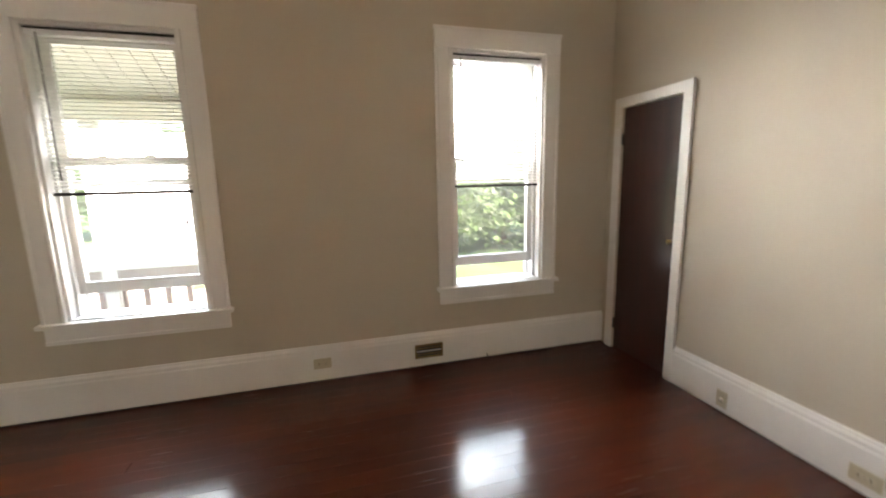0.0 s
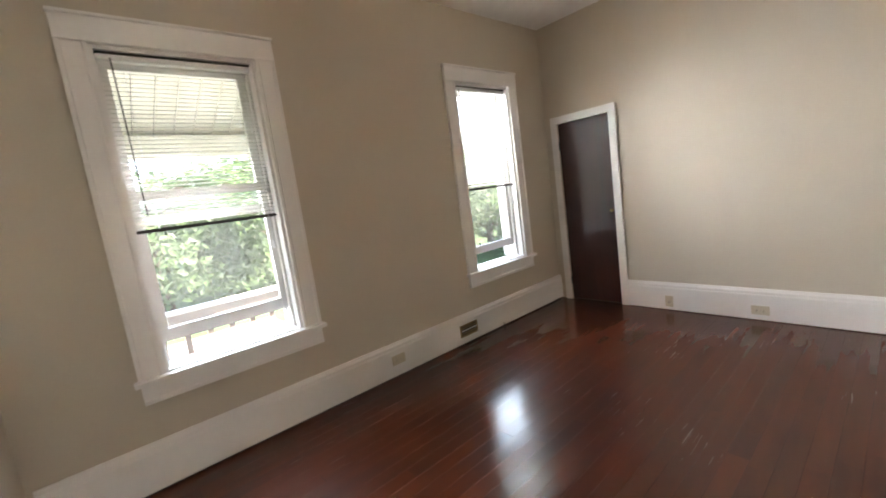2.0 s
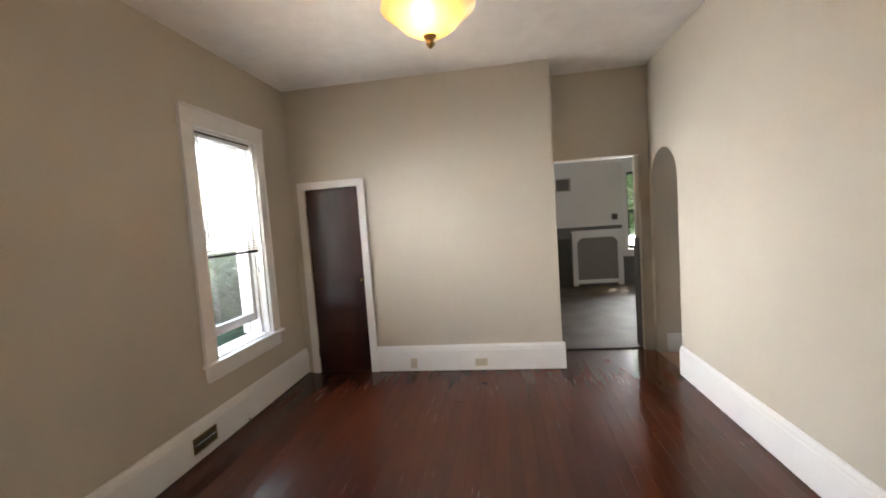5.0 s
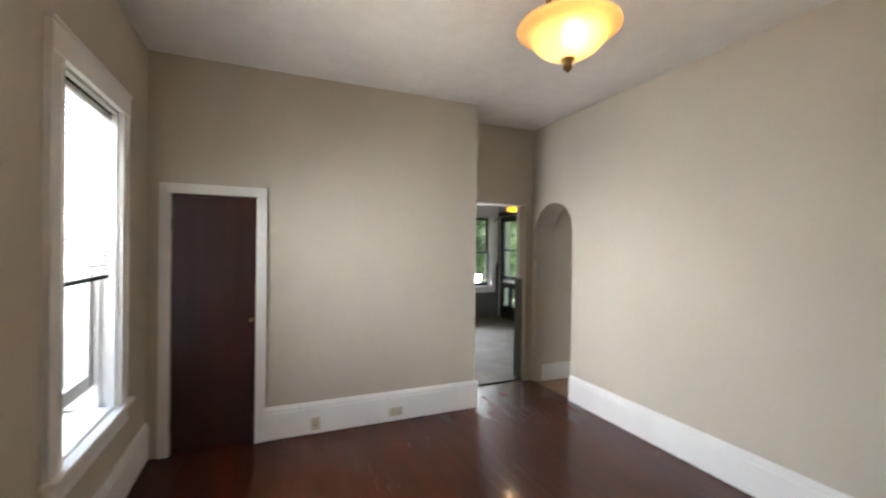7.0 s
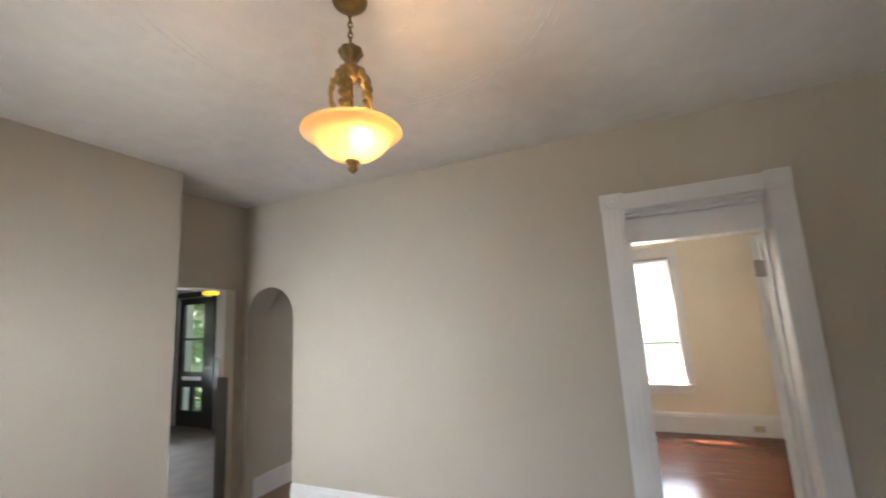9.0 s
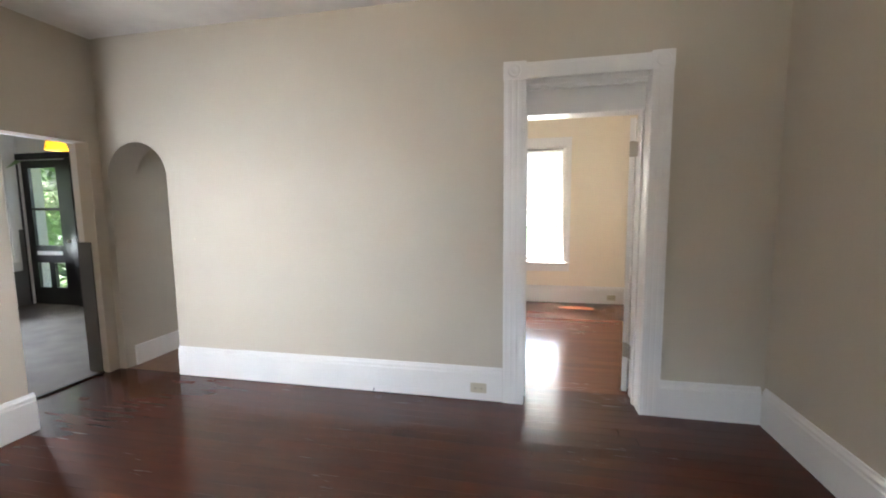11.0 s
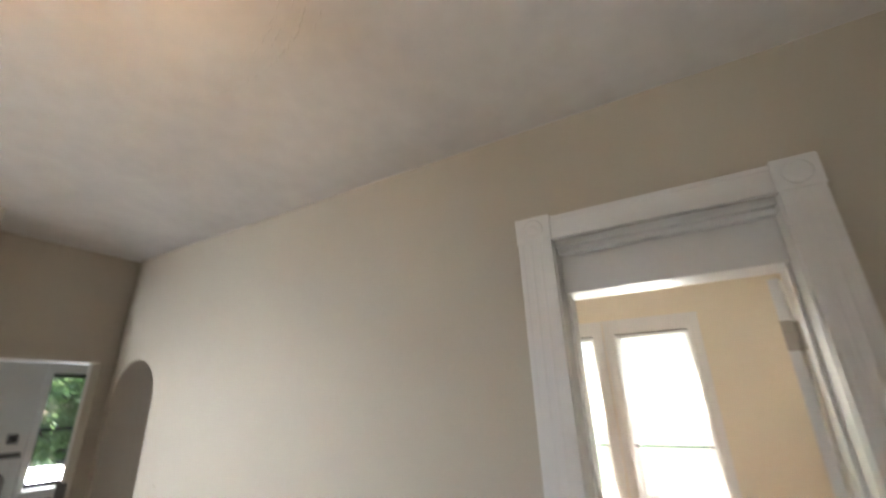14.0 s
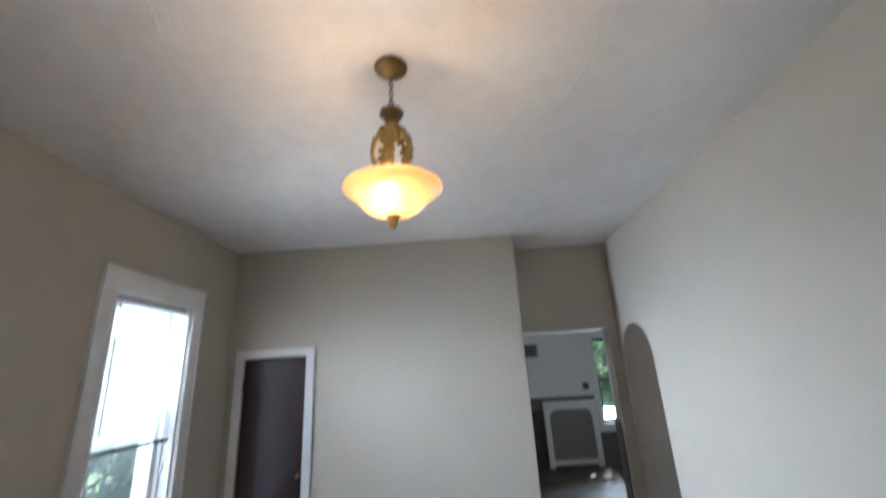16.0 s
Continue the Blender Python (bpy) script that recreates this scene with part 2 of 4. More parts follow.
# ---- mesh helpers ----
def box(bm, x0, x1, y0, y1, z0, z1, bevel=0.0):
    m = Matrix.Translation(((x0 + x1) / 2, (y0 + y1) / 2, (z0 + z1) / 2)) @ Matrix.Diagonal((abs(x1 - x0), abs(y1 - y0), abs(z1 - z0), 1))
    made = bmesh.ops.create_cube(bm, size=1, matrix=m)["verts"]
    if bevel:
        edges = list({e for v in made for e in v.link_edges})
        bmesh.ops.bevel(bm, geom=edges, offset=bevel, segments=2, affect="EDGES", clamp_overlap=True)
    return bm


def boxes(*some, bevel=0.0):
    bm = bmesh.new()
    for b in some:
        box(bm, *b, bevel=bevel)
    return bm


def lathe(profile, steps=32, wave=0.0, lobes=0, cap=True):
    """A turned shape from (radius, z) pairs, about the z axis."""
    bm = bmesh.new()
    rings = []
    for r, z in profile:
        ring = []
        for k in range(steps):
            a = 2 * math.pi * k / steps
            rr = r * (1 + wave * math.cos(lobes * a))
            ring.append(bm.verts.new((rr * math.cos(a), rr * math.sin(a), z)))
        rings.append(ring)
    for low, high in zip(rings, rings[1:]):
        for k in range(steps):
            bm.faces.new((low[k], low[(k + 1) % steps], high[(k + 1) % steps], high[k]))
    if cap:
        bm.faces.new(rings[0][::-1])
        bm.faces.new(rings[-1])
    bmesh.ops.recalc_face_normals(bm, faces=bm.faces)
    return bm


def tube(points, radius, steps=8, bm=None, taper=1.0):
    """A round bar along a line of points."""
    bm = bm or bmesh.new()
    rings = []
    pts = [Vector(p) for p in points]
    for i, p in enumerate(pts):
        way = (pts[min(i + 1, len(pts) - 1)] - pts[max(i - 1, 0)]).normalized()
        side = way.orthogonal().normalized() if abs(way.z) > 0.99 else way.cross(Vector((0, 0, 1))).normalized()
        up = side.cross(way).normalized()
        r = radius * (1 + (taper - 1) * i / max(1, len(pts) - 1))
        rings.append([bm.verts.new(p + r * (math.cos(a) * side + math.sin(a) * up)) for a in (2 * math.pi * k / steps for k in range(steps))])
    for low, high in zip(rings, rings[1:]):
        for k in range(steps):
            bm.faces.new((low[k], low[(k + 1) % steps], high[(k + 1) % steps], high[k]))
    bm.faces.new(rings[0][::-1])
    bm.faces.new(rings[-1])
    return bm


def extruded(profile, a, b, along="x"):
    """A moulding: a closed (depth, z) outline run from a to b along an axis."""
    bm = bmesh.new()
    put = {"x": lambda s, d, z: (s, d, z), "y": lambda s, d, z: (d, s, z), "z": lambda s, d, z: (d, z, s)}[along]
    ends = [[bm.verts.new(put(s, d, z)) for d, z in profile] for s in (a, b)]
    n = len(profile)
    for k in range(n):
        bm.faces.new((ends[0][k], ends[0][(k + 1) % n], ends[1][(k + 1) % n], ends[1][k]))
    bm.faces.new(ends[0][::-1])
    bm.faces.new(ends[1])
    bmesh.ops.recalc_face_normals(bm, faces=bm.faces)
    return bm


def mesh_of(name, bm, mat, smooth=False):
    me = bpy.data.meshes.new(name)
    if smooth:
        for f in bm.faces:
            f.smooth = True
    bm.to_mesh(me)
    bm.free()
    me.materials.append(mat)
    return me


def part(name, bm, mat, parent, label="", smooth=False):
    ob = new(name, mesh_of(name, bm, mat, smooth))
    ob.parent = parent
    if label:
        ob["label"] = label
    return ob


def thing(name, label, category, m=None, group="", kind=""):
    ob = new(name)
    ob.empty_display_size = 0.1
    if m is not None:
        ob.matrix_world = m
    return tagged(ob, label, category, group, kind)


def solid(name, bm, mat, label, category, group="", kind="", smooth=False):
    return tagged(new(name, mesh_of(name, bm, mat, smooth)), label, category, group, kind)


def structure(name, bm, mat, label, category="wall"):
    return solid(name, bm, mat, label, category, kind="structure")


def pierced(axis, a0, a1, d0, d1, z0, z1, holes=()):
    """A wall along an axis with rectangular openings (a0, a1, z0, z1) right through it."""
    cuts = sorted({a0, a1, *(h[0] for h in holes), *(h[1] for h in holes)})
    bm = bmesh.new()
    for lo, hi in zip(cuts, cuts[1:]):
        mid = (lo + hi) / 2
        z = z0
        for h in sorted((h for h in holes if h[0] < mid < h[1]), key=lambda h: h[2]):
            if h[2] > z:
                box(bm, *((lo, hi, d0, d1) if axis == "x" else (d0, d1, lo, hi)), z, h[2])
            z = h[3]
        if z < z1:
            box(bm, *((lo, hi, d0, d1) if axis == "x" else (d0, d1, lo, hi)), z, z1)
    bmesh.ops.remove_doubles(bm, verts=bm.verts, dist=1e-5)
    return bm


# ---- the room's shell ----
N_THICK = 0.215
WIN = [(-3.625, -2.880), (-1.275, -0.575)]
WZ0, WZ1 = 0.585, 2.215
SWALL, SBACK = -3.50, -3.76
structure("wall_north", pierced("x", -4.80, 4.6, 0.0, N_THICK, -0.3, CEIL + 0.1, [(a, b, WZ0, WZ1) for a, b in WIN]), M_WALL,
          "beige painted plaster wall with two sash windows")
structure("wall_east", pierced("y", -2.54, 0.0, 0.0, 0.13, 0.0, CEIL, [(-0.685, -0.140, 0.0, 1.845)]), M_WALL,
          "beige painted plaster wall with a narrow closet door")
structure("closet_back", boxes((0.30, 0.36, -2.54, 0.0, 0.0, CEIL)), M_WALL, "plain back wall of the closet")
structure("wall_passage", boxes((0.13, 0.47, -2.54, -2.44, 0.0, CEIL)), M_WALL, "beige side wall of the short passage")
structure("wall_passage_end", pierced("y", -3.51, -2.44, 0.47, 0.60, 0.0, CEIL, [(-3.415, -2.600, 0.0, 1.966)]), M_WALL,
          "beige end wall with a plain doorway")
structure("wall_west", boxes((-4.80, -4.575, -6.9, 0.0, 0.0, CEIL)), M_WALL, "beige painted plaster wall")
structure("chimney_breast", boxes((-4.575, -4.205, -0.985, 0.0, 0.0, CEIL)), M_WALL, "beige plastered chimney breast in the corner", "chimney breast")


def arched_wall():
    """The south wall with a doorway and a round-topped archway."""
    bm = pierced("x", -4.575, -0.19, SBACK, SWALL, 0.0, CEIL, [(-3.855, -3.050, 0.0, 2.245)])
    a0, a1, spring = -0.19, 0.40, 1.672
    mid, r = (a0 + a1) / 2, (a1 - a0) / 2
    arc = [(mid - r * math.cos(math.pi * k / 48), spring + r * math.sin(math.pi * k / 48)) for k in range(49)]
    for (xa, za), (xb, zb) in zip(arc, arc[1:]):
        f = [bm.verts.new((x, y, z)) for y in (SWALL, SBACK) for x, z in ((xa, za), (xb, zb), (xb, CEIL), (xa, CEIL))]
        bm.faces.new((f[3], f[2], f[1], f[0]))
        bm.faces.new((f[4], f[5], f[6], f[7]))
        bm.faces.new((f[0], f[1], f[5], f[4]))
    bmesh.ops.remove_doubles(bm, verts=bm.verts, dist=1e-5)
    box(bm, 0.40, 0.60, SBACK, SWALL - 0.01, 0.0, CEIL)
    return bm


structure("wall_south", arched_wall(), M_WALL, "beige painted plaster wall with a doorway and an archway")


def ceiling_height(x, y):
    """The old plaster hangs a little lower along the walls and is slightly uneven."""
    q = min(1.0, max(0.0, min(-x, -y, x + 4.575, y - SWALL)) / 0.8)
    uneven = 0.007 * noise.noise((x * 2.3, y * 2.3, 0.3)) + 0.0012 * noise.noise((x * 7, y * 7, 2.0))
    return 2.812 + (CEIL - 2.812) * q * q * (3 - 2 * q) + uneven * min(1.0, 3 * q)


def ceiling_mesh():
    """Flat plaster with the broken ridges of an old round medallion round the lamp."""
    bm = boxes((-4.80, 4.6, -6.95, 0.24, CEIL + 0.03, CEIL + 0.15), (0.60, 4.6, -6.95, 0.0, CEIL - 0.01, CEIL + 0.03), (-4.80, 0.60, -6.95, SBACK, CEIL - 0.01, CEIL + 0.03))
    nx, ny = 104, 74
    grid = []
    for i in range(nx + 1):
        row = []
        for j in range(ny + 1):
            x, y = -4.62 + 5.22 * i / nx, -3.56 + 3.60 * j / ny
            row.append(bm.verts.new((x, y, ceiling_height(x, y))))
        grid.append(row)
    for i in range(nx):
        for j in range(ny):
            bm.faces.new((grid[i][j], grid[i][j + 1], grid[i + 1][j + 1], grid[i + 1][j])).smooth = True
    rng = random.Random(4)
    for radius, wide, tall, cover in ((0.855, 0.009, 0.0040, 0.85), (0.812, 0.005, 0.0024, 0.75), (0.775, 0.005, 0.0022, 0.6), (0.27, 0.006, 0.003, 0.5), (0.905, 0.004, 0.0026, 0.35)):
        a = rng.random()
        end = a + 2 * math.pi
        while a < end:
            span = rng.uniform(0.012, 0.022 if wide > 0.008 else 0.05) * 0.85 / radius
            if rng.random() < cover:
                for s in range(2):
                    b0, b1 = a + span * s / 2, a + span * (s + 1) / 2
                    r = radius + rng.uniform(-0.006, 0.006)
                    w, h = wide * rng.uniform(0.6, 1.3), tall * rng.uniform(0.5, 1.2)
                    low = [bm.verts.new((LAMP[0] + (r + o) * math.cos(b), LAMP[1] + (r + o) * math.sin(b), ceiling_height(LAMP[0] + r * math.cos(b), LAMP[1] + r * math.sin(b)) - d)) for b in (b0, b1) for o, d in ((-w, -0.0015), (0, h), (w, -0.0015))]
                    bm.faces.new((low[0], low[3], low[4], low[1]))
                    bm.faces.new((low[1], low[4], low[5], low[2]))
            a += span
    return bm


structure("ceiling", ceiling_mesh(), M_CEIL, "off-white plaster ceiling with a worn round medallion", "ceiling")
FLOOR = structure("floor", boxes((-4.80, 0.55, SBACK, 0.2, -0.14, -0.022)), M_GAP, "glossy red-brown stained wooden board floor", "floor")

# ---- baseboards ----
BASE = [(0.0, 0.0), (0.024, 0.0), (0.024, 0.195), (0.020, 0.205), (0.020, 0.222), (0.012, 0.236), (0.010, 0.246), (0.0, 0.246)]


def baseboard(name, axis, a, b, face, side, lift=0.0):
    """A tall baseboard with a moulded cap on the wall plane face; side: the way it stands out."""
    prof = [(face + side * d, z + lift) for d, z in BASE]
    return structure(name, extruded(prof, a, b, axis), M_TRIM, "tall white painted baseboard with moulded cap", "baseboard")


baseboard("baseboard_north", "x", -4.182, -0.003, 0.0, -1, 0.014)
# A dark strip fills the gap under the baseboard as its shade line.
structure("floor_gap", boxes((-4.182, -0.06, -0.018, 0.0, -0.02, 0.014)), M_GAP, "dark strip for the shade in the gap under the baseboard", "trim")
baseboard("baseboard_breast", "y", -0.985, -0.024, -4.205, 1)
baseboard("baseboard_breast_return", "x", -4.575, -4.182, -0.985, -1)
baseboard("baseboard_west", "y", -3.476, -1.01, -4.575, 1)
baseboard("baseboard_east", "y", -2.564, -0.757, 0.0, -1, 0.007)
structure("floor_gap_east", boxes((-0.018, 0.0, -2.558, -0.757, -0.02, 0.007)), M_GAP, "dark strip for the shade in the gap under the baseboard", "trim")
baseboard("baseboard_passage", "x", 0.0, 0.12, -2.54, -1)
baseboard("baseboard_south", "x", -2.922, -0.192, SWALL, 1, 0.006)
structure("floor_gap_south", boxes((-2.922, -0.198, SWALL, SWALL + 0.018, -0.02, 0.006)), M_GAP, "dark strip for the shade in the gap under the baseboard", "trim")
baseboard("baseboard_south_corner", "x", -4.551, -3.957, SWALL, 1)


# ---- windows ----
def window(name, m, u0, u1, z0, z1, lift, label, horns=True, sash_depth=0.10, wall=N_THICK, c=0.115, sash=None):
    """A double-hung sash window in an opening, its lower sash raised by lift. Local x runs along the wall, y outwards."""
    w = thing(name, label, "window", m, kind="structure")
    horn = 0.02 if c > 0.1 else 0.002
    for a, b in ((u0 - c, u0), (u1, u1 + c)):
        part("casing", casing_board(a, b, z0 + 0.004, z1), M_TRIM, w)
    part("head_casing", boxes((u0 - c, u1 + c, -0.028, 0.0, z1, z1 + 0.115), (u0 - c - 0.006, u1 + c + 0.006, -0.034, 0.0, z1 + 0.115, z1 + 0.132), bevel=0.003), M_TRIM, w)
    part("window_sill", boxes((u0 - c - horn, u1 + c + horn, -0.055, 0.0, z0 - 0.022, z0 + 0.004), (u0 + 0.001, u1 - 0.001, 0.0, min(wall, 0.175), z0 - 0.02, z0 + 0.010), bevel=0.004), M_TRIM, w)
    part("apron", boxes((u0 - c + 0.004, u1 + c - 0.004, -0.022, 0.0, z0 - 0.125, z0 - 0.022), (u0 - c + 0.004, u1 + c - 0.004, -0.028, 0.0, z0 - 0.125, z0 - 0.100), bevel=0.003), M_TRIM, w)
    for a, b in ((u0, u0 + 0.018), (u1 - 0.018, u1)):
        part("jamb", boxes((a, b, 0.0, wall + 0.03, z0 + 0.01, z1)), M_TRIM, w)
    part("head_jamb", boxes((u0 + 0.018, u1 - 0.018, 0.0, wall + 0.03, z1 - 0.018, z1)), M_TRIM, w)
    for a, b in ((u0 + 0.018, u0 + 0.034), (u1 - 0.034, u1 - 0.018)):
        part("stop", boxes((a, b, sash_depth - 0.035, sash_depth - 0.005, z0 + 0.01, z1 - 0.018), (a, b, sash_depth + 0.075, sash_depth + 0.10, z0 + 0.01, z1 - 0.018), bevel=0.002), M_TRIM, w)
    mid = z0 + (z1 - z0) * 0.485
    for kind, low, high, d in (("lower_sash", z0 + 0.012 + lift, mid + 0.02 + lift, sash_depth), ("upper_sash", mid - 0.02, z1 - 0.02, sash_depth + 0.038)):
        a, b, st = u0 + 0.020, u1 - 0.020, 0.048
        bottom, top = (0.070, 0.036) if kind == "lower_sash" else (0.036, 0.05)
        bm = boxes((a, a + st, d, d + 0.034, low, high), (b - st, b, d, d + 0.034, low, high),
                   (a + st, b - st, d, d + 0.034, low, low + bottom), (a + st, b - st, d, d + 0.034, high - top, high), bevel=0.003)
        s = part(kind, bm, sash or M_TRIM, w)
        p = part("pane", boxes((a + st - 0.004, b - st + 0.004, d + 0.015, d + 0.019, low + bottom - 0.004, high - top + 0.004)), M_GLASS, s, "clear glass pane")
        p.visible_shadow = False
        if kind == "lower_sash" and horns:
            for u in (a + (b - a) * 0.33, a + (b - a) * 0.67):
                part("sash_lock", boxes((u - 0.025, u + 0.025, d - 0.002, d + 0.03, high, high + 0.016), bevel=0.004), M_STEEL, s, "small metal sash lock")
    return w


def casing_board(a, b, z0, z1):
    """A flat casing board with a raised bead along each edge."""
    bm = bmesh.new()
    outline = [(a, 0), (a, -0.024), (a + 0.016, -0.026), (a + 0.022, -0.020), (b - 0.022, -0.020), (b - 0.016, -0.026), (b, -0.024), (b, 0)]
    ends = [[bm.verts.new((x, y, z)) for x, y in outline] for z in (z0, z1)]
    n = len(outline)
    for k in range(n):
        bm.faces.new((ends[0][k], ends[0][(k + 1) % n], ends[1][(k + 1) % n], ends[1][k]))
    bm.faces.new(ends[0])
    bm.faces.new(ends[1])
    bmesh.ops.recalc_face_normals(bm, faces=bm.faces)
    return bm


ID = Matrix.Identity(4)
window("window_1", ID, *WIN[0], WZ0, WZ1, 0.125, "white double-hung sash window with raised lower sash facing a porch")
window("window_2", ID, *WIN[1], WZ0, WZ1, 0.115, "white double-hung sash window with raised lower sash facing trees")


def blind(m, u0, u1, top, bottom, depth=0.045, tilt=0.36):
    """A white mini-blind let two thirds down, slats open."""
    b = thing("window_blind", "white slatted mini blind half lowered inside the window frame", "blind", m, "window blinds")
    part("headrail", boxes((u0, u1, depth - 0.020, depth + 0.020, top - 0.036, top - 0.010), bevel=0.003), M_VINYL, b)
    part("mounting_rail", boxes((u0, u1, depth - 0.024, depth + 0.018, top - 0.009, top), bevel=0.002), M_SLOT, b, "dark mounting rail")
    part("bottom_rail", boxes((u0, u1, depth - 0.014, depth + 0.014, bottom - 0.008, bottom + 0.010), bevel=0.004), M_SLOT, b, "dark-looking bottom rail")
    bm = bmesh.new()
    half, n = 0.0125, 4
    rows = []
    for k in range(n + 1):
        s = -half + 2 * half * k / n
        rows.append([bm.verts.new((u, s, 0.0022 * (1 - (s / half) ** 2) + s * tilt)) for u in (u0 + 0.004, u1 - 0.004)])
    for a, c in zip(rows, rows[1:]):
        bm.faces.new((a[0], a[1], c[1], c[0]))
    me = mesh_of("slat", bm, M_SLAT, True)
    z = bottom + 0.03
    while z < top - 0.035:
        s = new("slat", me)
        s.parent = b
        s.location = (0, depth, z)
        z += 0.0215
    for u in (u0 + 0.10, u1 - 0.10):
        part("ladder_cord", boxes((u - 0.001, u + 0.001, depth - 0.0135, depth - 0.0125, bottom, top - 0.03), (u - 0.001, u + 0.001, depth + 0.0125, depth + 0.0135, bottom, top - 0.03)), M_VINYL, b)
    part("wand", tube([(u0 + 0.055, depth - 0.025, top - 0.03), (u0 + 0.06, depth - 0.03, top - 0.8)], 0.0035, 6), M_SLOT, b, "thin tilt wand")
    part("lift_cord", tube([(u1 - 0.055, depth - 0.024, top - 0.03), (u1 - 0.052, depth - 0.028, top - 1.02)], 0.0016, 5), M_VINYL, b)
    part("tassel", lathe([(0.003, 0.0), (0.006, -0.008), (0.010, -0.045), (0.008, -0.055)], 12), M_VINYL, b, smooth=True).location = (u1 - 0.052, depth - 0.028, top - 1.02)
    return b


blind(ID, WIN[0][0] + 0.022, WIN[0][1] - 0.022, WZ1 - 0.02, 1.318)
blind(ID, WIN[1][0] + 0.022, WIN[1][1] - 0.022, WZ1 - 0.02, 1.305)


# ---- closet door ----
def closet_door():
    d = thing("door_1", "closed dark red-brown flat wooden closet door in white casing", "door", kind="structure")
    part("door_leaf", boxes((0.012, 0.047, -0.682, -0.143, 0.008, 1.842), bevel=0.002), M_DOOR, d, "glossy dark red-brown slab")
    for y0, y1 in ((-0.757, -0.685), (-0.140, -0.072)):
        part("casing", boxes((-0.022, 0.0, y0, y1, 0.0, 1.845), bevel=0.004), M_TRIM, d)
    part("head_casing", boxes((-0.022, 0.0, -0.757, -0.072, 1.845, 1.915), bevel=0.004), M_TRIM, d)
    for z in (0.16, 1.58):
        part("hinge", boxes((-0.004, 0.012, -0.150, -0.132, z, z + 0.085), bevel=0.003), M_SLOT, d)
    k = lathe([(0.004, 0.0), (0.011, 0.0), (0.011, 0.006), (0.005, 0.010), (0.005, 0.022), (0.014, 0.030), (0.016, 0.038), (0.010, 0.045)], 20)
    bmesh.ops.transform(k, matrix=Matrix.Translation((0.012, -0.655, 0.93)) @ Matrix.Rotation(radians(-90), 4, "Y"), verts=k.verts)
    part("knob", k, M_BRONZE, d, "small bronze knob", True)
    return d


closet_door()


